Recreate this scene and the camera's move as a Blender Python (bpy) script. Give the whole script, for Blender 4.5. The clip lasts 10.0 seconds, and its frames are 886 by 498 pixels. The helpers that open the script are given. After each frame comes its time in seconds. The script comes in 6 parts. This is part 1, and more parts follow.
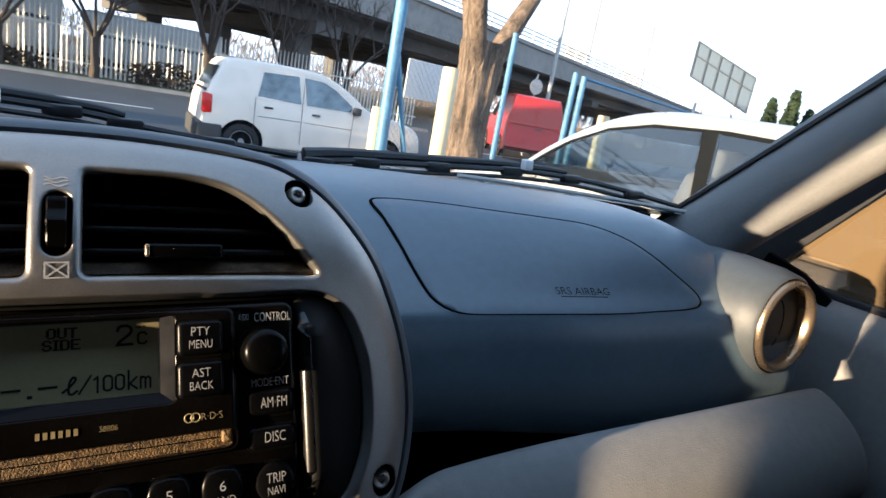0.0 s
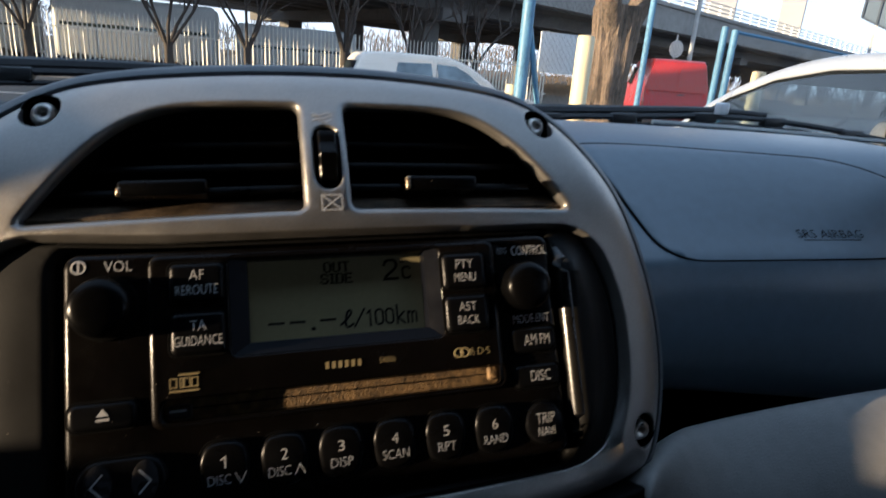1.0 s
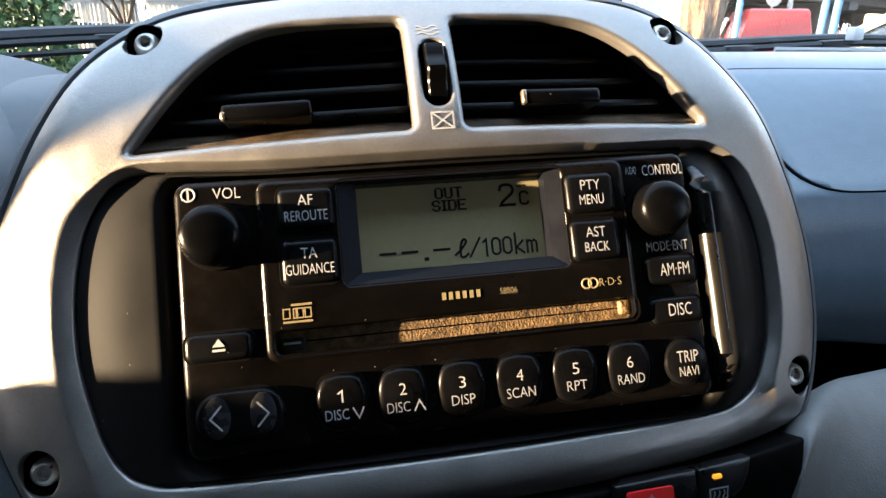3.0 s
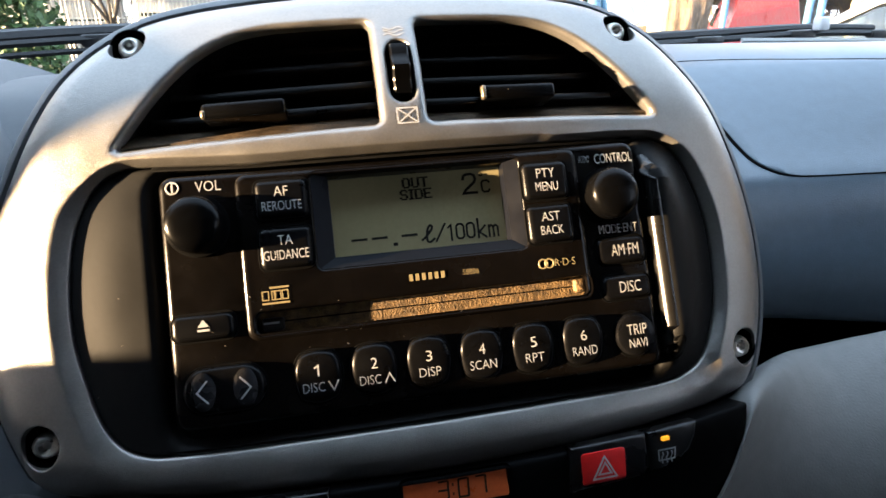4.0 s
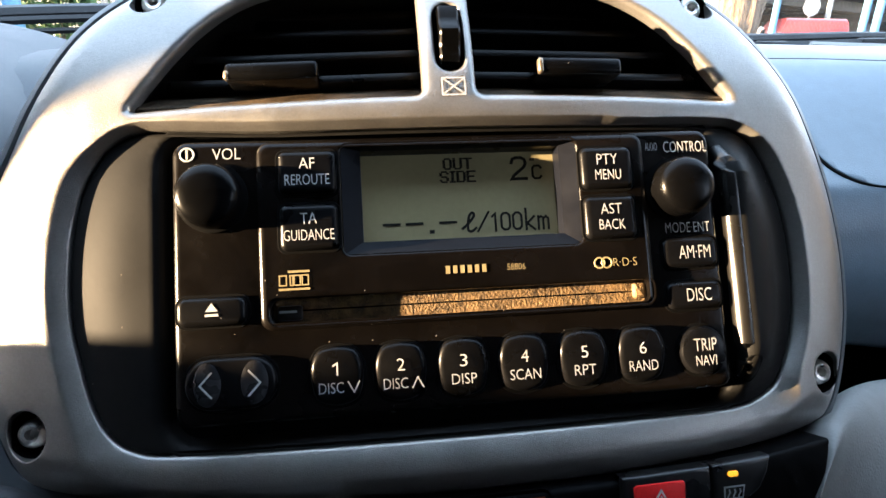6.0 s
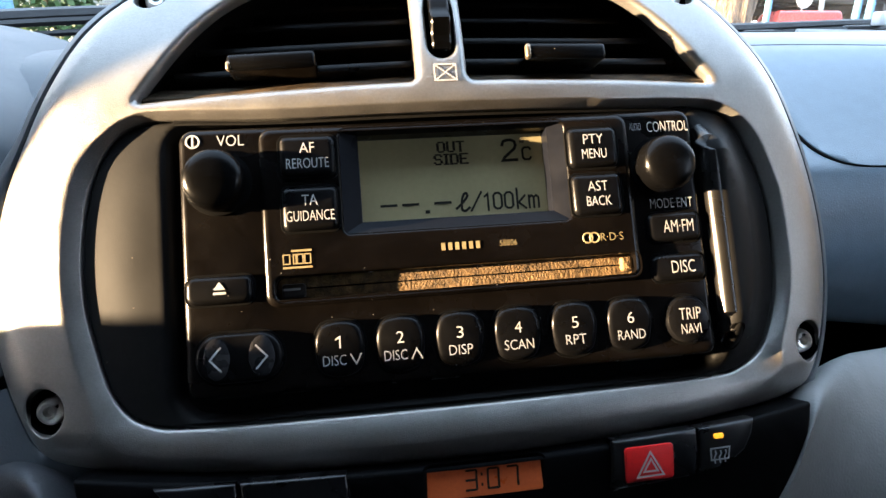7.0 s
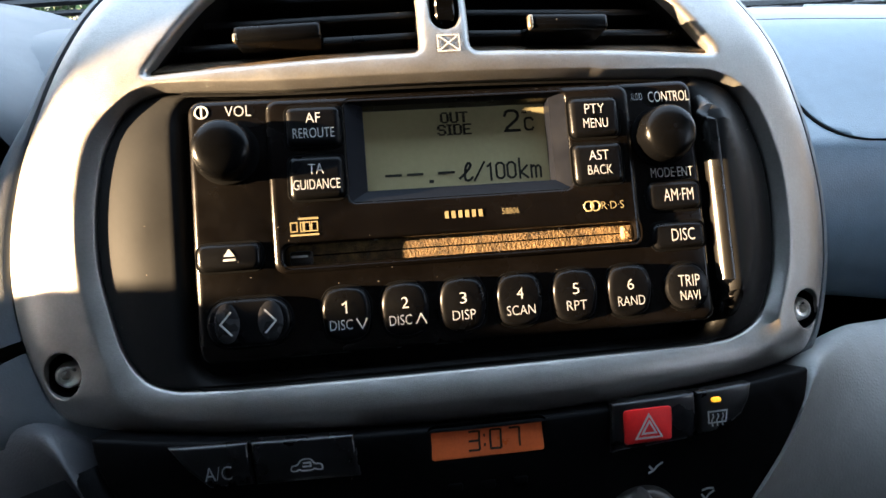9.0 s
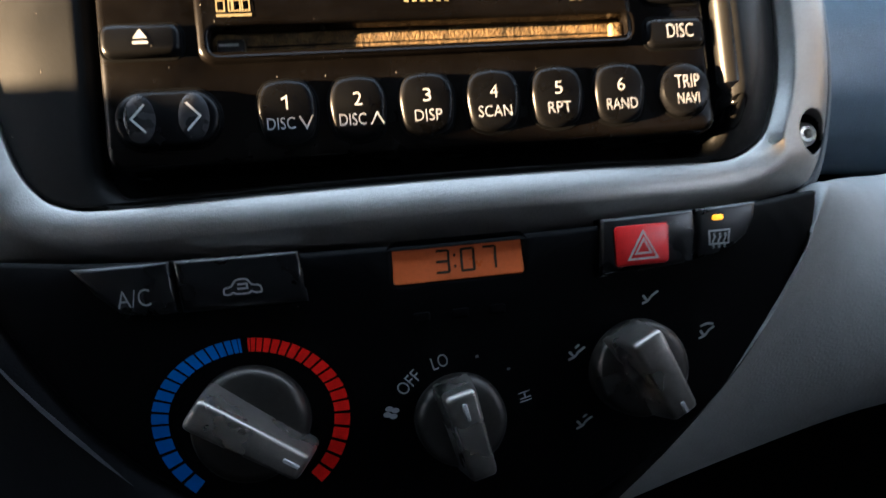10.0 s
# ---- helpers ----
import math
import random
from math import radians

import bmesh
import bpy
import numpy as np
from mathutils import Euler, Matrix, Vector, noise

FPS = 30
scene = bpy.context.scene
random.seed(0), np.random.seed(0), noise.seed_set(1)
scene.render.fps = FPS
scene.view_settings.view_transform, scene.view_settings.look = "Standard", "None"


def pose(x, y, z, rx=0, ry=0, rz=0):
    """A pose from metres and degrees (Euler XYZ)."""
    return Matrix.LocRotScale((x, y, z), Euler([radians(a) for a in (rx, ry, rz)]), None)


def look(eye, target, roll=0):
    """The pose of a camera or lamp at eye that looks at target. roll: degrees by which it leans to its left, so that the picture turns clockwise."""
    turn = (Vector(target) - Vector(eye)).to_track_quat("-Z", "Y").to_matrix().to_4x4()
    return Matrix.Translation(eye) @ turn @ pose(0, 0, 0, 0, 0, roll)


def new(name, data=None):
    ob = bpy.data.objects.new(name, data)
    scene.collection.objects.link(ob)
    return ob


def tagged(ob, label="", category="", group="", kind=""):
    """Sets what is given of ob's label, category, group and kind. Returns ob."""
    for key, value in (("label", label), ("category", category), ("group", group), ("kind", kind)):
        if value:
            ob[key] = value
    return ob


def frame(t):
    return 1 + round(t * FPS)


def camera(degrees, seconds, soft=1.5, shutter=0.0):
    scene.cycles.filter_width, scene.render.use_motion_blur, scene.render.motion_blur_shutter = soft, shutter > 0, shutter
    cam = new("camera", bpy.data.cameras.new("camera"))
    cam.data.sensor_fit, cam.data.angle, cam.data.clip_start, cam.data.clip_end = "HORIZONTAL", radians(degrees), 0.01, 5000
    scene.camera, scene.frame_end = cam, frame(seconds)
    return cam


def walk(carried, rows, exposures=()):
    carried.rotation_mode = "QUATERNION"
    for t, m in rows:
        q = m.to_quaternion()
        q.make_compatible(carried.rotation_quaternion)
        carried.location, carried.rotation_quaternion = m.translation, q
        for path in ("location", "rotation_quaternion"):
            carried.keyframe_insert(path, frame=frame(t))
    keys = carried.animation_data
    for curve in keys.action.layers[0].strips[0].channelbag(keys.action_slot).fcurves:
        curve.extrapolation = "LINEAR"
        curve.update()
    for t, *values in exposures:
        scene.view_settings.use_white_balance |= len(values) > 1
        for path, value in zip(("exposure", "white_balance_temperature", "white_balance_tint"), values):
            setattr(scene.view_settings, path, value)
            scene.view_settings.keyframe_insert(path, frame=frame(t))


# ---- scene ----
cam = camera(73.76, 10.0, shutter=0.3)
# frame of the car (its eye-level reference at the stereo) and of the leaning centre panel
CAR = pose(0, 0, 1.16, 0, -2.0, 0)
PANEL = CAR @ pose(0, 0, 0, -25.7, 0, 0) @ pose(-0.0435, 0, 0)
# seconds, place in the panel's frame, yaw, pitch, roll
ROWS = [
    (0.0, 0.06244, -0.28208, 0.06320, -29.853, 7.567, -4.394),
    (0.5, 0.06921, -0.27010, 0.06005, -25.397, 8.296, -4.228),
    (0.7, 0.05188, -0.25878, 0.05742, -21.821, 8.668, -5.448),
    (0.8, 0.04320, -0.25181, 0.05180, -18.351, 9.076, -5.851),
    (1, 0.01857, -0.23800, 0.04703, -16.755, 6.872, -4.938),
    (1.5, 0.00823, -0.22686, 0.03595, -13.701, 5.008, -4.064),
    (2, 0.01177, -0.21295, 0.03223, -9.745, 4.928, -5.366),
    (2.2, 0.01792, -0.21091, 0.03508, -7.217, 4.012, -6.600),
    (3.3, 0.00602, -0.21230, 0.02745, -9.127, 5.530, -5.439),
    (3.5, 0.00928, -0.22099, 0.02113, -10.537, 5.228, -7.544),
    (4, 0.01559, -0.23026, 0.02589, -9.248, 4.360, -6.674),
    (4.2, 0.01170, -0.22719, 0.01915, -4.805, 6.047, -7.174),
    (4.5, 0.00534, -0.21234, 0.02175, -4.154, 5.863, -4.812),
    (5, 0.01439, -0.19507, 0.01524, -5.829, 3.869, -3.296),
    (5.5, 0.01464, -0.19664, 0.01987, -6.290, 4.378, -2.641),
    (5.7, 0.01552, -0.19954, 0.02219, -6.421, 5.117, -3.185),
    (6.8, 0.01006, -0.20670, 0.01651, -7.076, 5.803, -3.493),
    (7, 0.01408, -0.21050, 0.01269, -6.759, 5.500, -4.563),
    (7.5, 0.01412, -0.20853, 0.01566, -6.373, 5.560, -4.418),
    (8, 0.01699, -0.20746, 0.01198, -5.992, 5.658, -4.686),
    (8.5, 0.01697, -0.20279, 0.00927, -5.772, 4.338, -4.296),
    (9, 0.01447, -0.21477, 0.00604, -5.935, 4.100, -4.602),
    (9.3, 0.00573, -0.21367, -0.00818, -7.291, 1.920, -3.674),
    (9.5, 0.00840, -0.20870, -0.02356, -8.292, 0.821, -4.612),
    (9.7, 0.01485, -0.19929, -0.03598, -9.068, 1.119, -5.752),
    (10, 0.01611, -0.17922, -0.04996, -8.534, 1.898, -5.676),
]
walk(cam, [(t, PANEL @ pose(x, y, z, 90 + pitch, 0, yaw) @ pose(0, 0, 0, 0, 0, roll)) for t, x, y, z, yaw, pitch, roll in ROWS],
     [(0.0, 2.08, 4870, 6), (0.5, 1.76, 4920, 6), (1.0, 1.60, 4920, 6), (1.5, 2.02, 5000, 6), (2.0, 2.54, 5120, 6), (3.3, 3.60, 5320, 6), (4.5, 3.54, 5600, 7), (5.0, 3.64, 5450, 6), (5.6, 3.92, 5300, 6), (7.0, 4.00, 5370, 6), (9.0, 4.13, 5450, 6), (10.0, 4.40, 5450, 6)])


from mathutils.geometry import delaunay_2d_cdt

# ---- world, sun and exposure ----
SUN_TO = Vector((-0.9912, -0.1200, 0.0554)).normalized()
world = bpy.data.worlds.new("world")
scene.world = world
world.use_nodes = True
_n = world.node_tree.nodes
sky = _n.new("ShaderNodeTexSky")
sky.sky_type, sky.sun_disc = "NISHITA", False
sky.sun_elevation = math.asin(SUN_TO.z)
sky.sun_rotation = math.atan2(SUN_TO.x, SUN_TO.y)
sky.dust_density, sky.air_density, sky.ozone_density = 1.6, 1.0, 2.0
_n["Background"].inputs["Strength"].default_value = 0.10
# bright winter haze along the horizon, thinning to blue overhead
_dir, _sep, _up, _grad, haze = (_n.new("ShaderNode" + k) for k in ("TexCoord", "SeparateXYZ", "MapRange", "Mix", "Mix"))
_up.interpolation_type = "SMOOTHSTEP"
_up.inputs["From Min"].default_value, _up.inputs["From Max"].default_value = 0.02, 0.62
_grad.data_type = haze.data_type = "RGBA"
_grad.inputs["A"].default_value, _grad.inputs["B"].default_value = (5.6, 5.1, 4.9, 1), (2.5, 2.7, 3.1, 1)
haze.inputs["Factor"].default_value = 0.84
_wl = world.node_tree.links.new
_wl(_dir.outputs["Generated"], _sep.inputs[0])
_wl(_sep.outputs["Z"], _up.inputs["Value"])
_wl(_up.outputs["Result"], _grad.inputs["Factor"])
_wl(sky.outputs[0], haze.inputs["A"])
_wl(_grad.outputs["Result"], haze.inputs["B"])
_wl(haze.outputs["Result"], _n["Background"].inputs["Color"])
_sun = bpy.data.lights.new("sun", "SUN")
_sun.energy, _sun.angle, _sun.color = 5.0, radians(0.55), (1.0, 0.63, 0.31)
sun = new("sun", _sun)
sun.matrix_world = look((-8, -5, 4), Vector((-8, -5, 4)) - SUN_TO)

# ---- materials ----


def mat(name, color, rough=0.5, metal=0.0, vary=0.15, scale=60.0, bump=0.0, bscale=400.0, specks=0.0, coat=0.0, spec=0.5, emit=0.0, leather=0.0, rvary=0.1, stretch=None):
    m = bpy.data.materials.new(name)
    m.use_nodes = True
    nt = m.node_tree
    b = nt.nodes["Principled BSDF"]
    link = nt.links.new
    tc = nt.nodes.new("ShaderNodeTexCoord")
    co = tc.outputs["Object"]
    if stretch:
        mp = nt.nodes.new("ShaderNodeMapping")
        mp.inputs["Scale"].default_value = stretch
        link(co, mp.inputs["Vector"])
        co = mp.outputs["Vector"]
    n1 = nt.nodes.new("ShaderNodeTexNoise")
    n1.inputs["Scale"].default_value, n1.inputs["Detail"].default_value = scale, 5.0
    link(co, n1.inputs["Vector"])
    n2 = nt.nodes.new("ShaderNodeTexNoise")
    n2.inputs["Scale"].default_value, n2.inputs["Detail"].default_value = scale * 9, 3.0
    link(co, n2.inputs["Vector"])
    add = nt.nodes.new("ShaderNodeMath")
    add.operation = "ADD"
    link(n1.outputs["Fac"], add.inputs[0])
    link(n2.outputs["Fac"], add.inputs[1])
    ramp = nt.nodes.new("ShaderNodeMapRange")
    ramp.inputs["From Min"].default_value, ramp.inputs["From Max"].default_value = 0.7, 1.3
    ramp.inputs["To Min"].default_value, ramp.inputs["To Max"].default_value = 1 - vary, 1 + vary
    link(add.outputs[0], ramp.inputs["Value"])
    mul = nt.nodes.new("ShaderNodeVectorMath")
    mul.operation = "SCALE"
    mul.inputs[0].default_value = color[:3]
    link(ramp.outputs[0], mul.inputs["Scale"])
    out = mul.outputs["Vector"]
    if specks:
        v = nt.nodes.new("ShaderNodeTexVoronoi")
        v.inputs["Scale"].default_value = 560.0
        link(tc.outputs["Object"], v.inputs["Vector"])
        sep = nt.nodes.new("ShaderNodeSeparateColor")
        link(v.outputs["Color"], sep.inputs[0])
        gt = nt.nodes.new("ShaderNodeMath")
        gt.operation, gt.inputs[1].default_value = "GREATER_THAN", 1.0 - specks
        link(sep.outputs[0], gt.inputs[0])
        lt = nt.nodes.new("ShaderNodeMath")
        lt.operation, lt.inputs[1].default_value = "LESS_THAN", 0.12
        link(v.outputs["Distance"], lt.inputs[0])
        both = nt.nodes.new("ShaderNodeMath")
        both.operation = "MULTIPLY"
        link(gt.outputs[0], both.inputs[0])
        link(lt.outputs[0], both.inputs[1])
        mix = nt.nodes.new("ShaderNodeMix")
        mix.data_type = "RGBA"
        link(both.outputs[0], mix.inputs["Factor"])
        link(out, mix.inputs["A"])
        mix.inputs["B"].default_value = (0.20, 0.18, 0.15, 1)
        out = mix.outputs["Result"]
    link(out, b.inputs["Base Color"])
    rr = nt.nodes.new("ShaderNodeMapRange")
    rr.inputs["From Min"].default_value, rr.inputs["From Max"].default_value = 0.3, 0.7
    rr.inputs["To Min"].default_value, rr.inputs["To Max"].default_value = max(0.02, rough - rvary), min(1, rough + rvary)
    link(n1.outputs["Fac"], rr.inputs["Value"])
    link(rr.outputs[0], b.inputs["Roughness"])
    b.inputs["Metallic"].default_value = metal
    b.inputs["Specular IOR Level"].default_value = spec
    b.inputs["Coat Weight"].default_value = coat
    b.inputs["Coat Roughness"].default_value = 0.15
    if emit:
        b.inputs["Emission Color"].default_value = (*color[:3], 1)
        b.inputs["Emission Strength"].default_value = emit
    if bump or leather:
        bp = nt.nodes.new("ShaderNodeBump")
        bp.inputs["Strength"].default_value, bp.inputs["Distance"].default_value = max(bump, leather), 0.0006 if bscale > 50 else 0.02
        if leather:
            w = nt.nodes.new("ShaderNodeTexVoronoi")
            w.feature, w.inputs["Scale"].default_value = "DISTANCE_TO_EDGE", bscale
            link(n1.outputs["Color"], w.inputs["Vector"])
            mx = nt.nodes.new("ShaderNodeVectorMath")
            mx.operation, mx.inputs[1].default_value = "MULTIPLY_ADD", (0.02, 0.02, 0.02)
            link(n1.outputs["Color"], mx.inputs[0])
            link(co, mx.inputs[2])
            link(mx.outputs[0], w.inputs["Vector"])
            link(w.outputs["Distance"], bp.inputs["Height"])
        else:
            n3 = nt.nodes.new("ShaderNodeTexNoise")
            n3.inputs["Scale"].default_value, n3.inputs["Detail"].default_value = bscale, 4.0
            link(co, n3.inputs["Vector"])
            link(n3.outputs["Fac"], bp.inputs["Height"])
        link(bp.outputs[0], b.inputs["Normal"])
    return m


SILVER = mat("silver_paint", (0.302, 0.288, 0.268), 0.35, 0.80, 0.08, 110, 0.24, 2200, specks=0.006, rvary=0.04)
# silver coloured warm for the sun on the vent ring and slider ends
SUNSILVER = mat("sun_warmed_silver", (0.33, 0.26, 0.18), 0.28, 0.85, 0.05, 40, 0.08, 2600, rvary=0.03)
GLOSS = mat("black_gloss_plastic", (0.0032, 0.0026, 0.0022), 0.24, 0, 0.3, 50, 0.0, specks=0.03, rvary=0.08, spec=0.15)
KEYCAP = mat("black_key_plastic", (0.003, 0.003, 0.0033), 0.30, 0, 0.25, 90, 0.0, 1800, specks=0.010, rvary=0.06, spec=0.13)
KNOB = mat("black_satin_plastic", (0.0015, 0.0015, 0.0016), 0.25, 0, 0.2, 90, 0.0, 1500, specks=0.008, spec=0.12, rvary=0.03)
CHARCOAL = mat("charcoal_plastic", (0.0074, 0.0073, 0.0070), 0.50, 0.0, 0.2, 45, 0.05, 1400, specks=0.007, rvary=0.05, spec=0.08)
VENT = mat("black_vent_plastic", (0.0035, 0.0034, 0.0033), 0.36, 0, 0.35, 60, 0.1, 900, specks=0.012, spec=0.13)
VENTDUST = mat("dusty_vent_plastic", (0.052, 0.038, 0.024), 0.6, 0, 0.8, 120, 0.2, 900, specks=0.03, spec=0.15)
# trace of navy in the black stands in for sky on the lower slope
WELL = mat("display_well_plastic", (0.004, 0.0046, 0.007), 0.34, 0, 0.2, 60, spec=0.09, specks=0.01)
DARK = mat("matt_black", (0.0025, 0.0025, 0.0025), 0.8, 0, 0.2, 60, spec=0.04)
CLIMATE = mat("black_panel_plastic", (0.0015, 0.0015, 0.0017), 0.55, 0, 0.2, 50, 0.1, 1600, specks=0.004, spec=0.05)
PAD = mat("slate_dash_vinyl", (0.100, 0.142, 0.184), 0.35, 0, 0.10, 14, 0.0, 700, leather=0.2, rvary=0.05, spec=1.0)
# pad vinyl again, toned down for the shade on the collar
COLLAR = mat("collar_vinyl", (0.064, 0.073, 0.082), 0.45, 0, 0.10, 14, 0.0, 700, leather=0.2, rvary=0.05, spec=0.6)
EDGE = mat("satin_black_edge", (0.006, 0.0056, 0.005), 0.27, 0, 0.2, 60, spec=0.55, specks=0.01, rvary=0.05)
# pad vinyl darkened: dimmer light on pod and driver's side is in its colour
PADDIM = mat("dimmed_dash_vinyl", (0.050, 0.058, 0.066), 0.50, 0, 0.10, 14, 0.0, 700, leather=0.25, rvary=0.05)
# GREY vinyl darkened by the shade over the driver's knee roll
KNEE = mat("shaded_grey_vinyl", (0.034, 0.035, 0.038), 0.55, 0, 0.10, 14, 0.0, 520, leather=0.3, rvary=0.05)
# near-black tone: shade on the console cheek, also the airbag lettering
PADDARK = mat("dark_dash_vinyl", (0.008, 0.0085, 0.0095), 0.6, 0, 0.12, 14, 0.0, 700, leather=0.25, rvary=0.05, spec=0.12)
BUTTON = mat("black_button_plastic", (0.0025, 0.0026, 0.003), 0.30, 0, 0.2, 60, specks=0.006, spec=0.45)
GREY = mat("grey_lower_vinyl", (0.21, 0.207, 0.199), 0.58, 0, 0.08, 14, 0.0, 520, leather=0.35, rvary=0.05)
TRIM = mat("grey_pillar_trim", (0.24, 0.242, 0.245), 0.75, 0, 0.08, 30, 0.3, 1200)
# both for the unseen cabin shell, kept dark to hold down bounced light
LINER = mat("dimmed_headliner", (0.10, 0.097, 0.09), 0.9, 0, 0.08, 30, 0.2, 800)
CABINDARK = mat("dark_shell_cloth", (0.02, 0.02, 0.021), 0.9, 0, 0.2, 50, 0.3, 900)
PRINT = mat("white_print", (0.50, 0.49, 0.465), 0.5, 0, 0.06, 400)
DIMPRINT = mat("grey_print", (0.38, 0.385, 0.39), 0.5, 0, 0.08, 400)
GOLD = mat("gold_print", (0.34, 0.265, 0.12), 0.45, 0.2, 0.1, 400)
LCD = mat("green_grey_lcd", (0.29, 0.252, 0.135), 0.35, 0, 0.05, 60, spec=0.3, emit=0.003)
SEGMENT = mat("dark_lcd_segment", (0.018, 0.018, 0.015), 0.7, 0, 0.1, 200, spec=0.1)
AMBER = mat("amber_clock_lcd", (0.42, 0.085, 0.02), 0.35, 0, 0.12, 90, emit=0.004)
LED = mat("amber_led", (1.0, 0.36, 0.01), 0.3, 0, 0.1, 900, emit=0.09)
FELT = mat("slot_felt", (0.135, 0.083, 0.030), 0.65, 0, 0.98, 330, 1.0, 1000)
RED = mat("red_key_plastic", (0.62, 0.012, 0.012), 0.35, 0, 0.1, 200)
REDPRINT = mat("red_print", (0.80, 0.012, 0.008), 0.6, 0, 0.1, 300, spec=0.08)
BLUEPRINT = mat("blue_print", (0.014, 0.15, 0.55), 0.6, 0, 0.1, 300, spec=0.08)
# grip metal brighter than the base: the grip's highlights are in its colour
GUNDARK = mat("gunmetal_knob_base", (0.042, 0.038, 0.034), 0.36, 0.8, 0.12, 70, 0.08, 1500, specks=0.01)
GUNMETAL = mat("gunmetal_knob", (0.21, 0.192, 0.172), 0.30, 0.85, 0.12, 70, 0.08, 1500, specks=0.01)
DIMPLE = mat("dimple_sheen", (0.035, 0.035, 0.037), 0.28, 0.6, 0.15, 120)
CHROME = mat("screw_steel", (0.72, 0.69, 0.64), 0.34, 1.0, 0.15, 200)
RUBBER = mat("wiper_rubber", (0.012, 0.012, 0.013), 0.45, 0, 0.3, 30, 0.2, 300)
SIGNPALE = mat("white_nozzle_plastic", (0.82, 0.83, 0.84), 0.5, 0, 0.05, 60)
COWL = mat("cowl_plastic", (0.018, 0.018, 0.019), 0.3, 0, 0.3, 30, 0.2, 300)


def glass_mat(name, tint, gloss=0.8, least=0.03):
    m = bpy.data.materials.new(name)
    m.use_nodes = True
    nt = m.node_tree
    nt.nodes.remove(nt.nodes["Principled BSDF"])
    tr, gl, lw, pw, sc, mx = (nt.nodes.new("ShaderNode" + k) for k in ("BsdfTransparent", "BsdfGlossy", "LayerWeight", "Math", "Math", "MixShader"))
    tr.inputs[0].default_value = (*tint, 1)
    gl.inputs["Roughness"].default_value = 0.02
    pw.operation, pw.inputs[1].default_value = "POWER", 4.0
    sc.operation, sc.inputs[1].default_value, sc.inputs[2].default_value = "MULTIPLY_ADD", gloss, least * gloss
    nt.links.new(lw.outputs["Facing"], pw.inputs[0])
    nt.links.new(pw.outputs[0], sc.inputs[0])
    nt.links.new(sc.outputs[0], mx.inputs[0])
    nt.links.new(tr.outputs[0], mx.inputs[1])
    nt.links.new(gl.outputs[0], mx.inputs[2])
    nt.links.new(mx.outputs[0], nt.nodes["Material Output"].inputs[0])
    return m


def dusty_glass(name):
    """Side glass with a thin film of dust that the sun catches."""
    m = glass_mat(name, (0.45, 0.41, 0.35), 0.15)
    nt = m.node_tree
    out = nt.nodes["Material Output"]
    clear = out.inputs[0].links[0].from_socket
    film, mix = nt.nodes.new("ShaderNodeBsdfDiffuse"), nt.nodes.new("ShaderNodeMixShader")
    film.inputs[0].default_value = (0.40, 0.29, 0.15, 1)
    mix.inputs[0].default_value = 0.20
    nt.links.new(clear, mix.inputs[1])
    nt.links.new(film.outputs[0], mix.inputs[2])
    nt.links.new(mix.outputs[0], out.inputs[0])
    return m


DUSTY = dusty_glass("dusty_side_glass")
PANE = glass_mat("windscreen_glass", (0.95, 0.97, 0.96), 0.15)
CARGLASS = glass_mat("car_window_glass", (0.80, 0.86, 0.87), 0.9, 0.16)

# ---- building helpers ----
WORLD_OF = {}


def thing(name, m, label, category, group="", kind=""):
    ob = new(name)
    ob.empty_display_size = 0.02
    ob.matrix_basis = m
    WORLD_OF[ob.name] = m.copy()
    return tagged(ob, label, category, group, kind)


def mesh_of(bm, name, material, angle=38, flat=False):
    me = bpy.data.meshes.new(name)
    bm.to_mesh(me)
    bm.free()
    if not flat:
        me.polygons.foreach_set("use_smooth", [True] * len(me.polygons))
        me.set_sharp_from_angle(angle=radians(angle))
    me.materials.append(material)
    return me


def part(name, bm, material, parent, label="", m=None, angle=38, flat=False):
    """bm, drawn in the frame m, as one mesh object under parent."""
    m = PANEL if m is None else m
    ob = new(name, mesh_of(bm, name, material, angle, flat) if isinstance(bm, bmesh.types.BMesh) else bm)
    ob.parent = parent
    ob.matrix_parent_inverse = WORLD_OF[parent.name].inverted() @ m
    WORLD_OF[ob.name] = m.copy()
    return tagged(ob, label)


def alone(name, bm, material, m, label, category, group="", kind="", angle=38, flat=False):
    ob = new(name, mesh_of(bm, name, material, angle, flat))
    ob.matrix_basis = m
    WORLD_OF[ob.name] = m.copy()
    return tagged(ob, label, category, group, kind)


def area(lp):
    return sum(a[0] * b[1] - b[0] * a[1] for a, b in zip(lp, lp[1:] + lp[:1])) / 2


def rrect(x0, x1, z0, z1, r, n=5):
    if x0 > x1:
        x0, x1 = x1, x0
    if z0 > z1:
        z0, z1 = z1, z0
    out = []
    for cx, cz, a in ((x1 - r, z1 - r, 0), (x0 + r, z1 - r, 90), (x0 + r, z0 + r, 180), (x1 - r, z0 + r, 270)):
        for i in range(n + 1):
            t = radians(a + 90 * i / n)
            out.append((cx + r * math.cos(t), cz + r * math.sin(t)))
    return out


def ell(cx, cz, rx, rz=None, n=32, a0=0.0):
    rz = rx if rz is None else rz
    return [(cx + rx * math.cos(2 * math.pi * i / n + a0), cz + rz * math.sin(2 * math.pi * i / n + a0)) for i in range(n)]


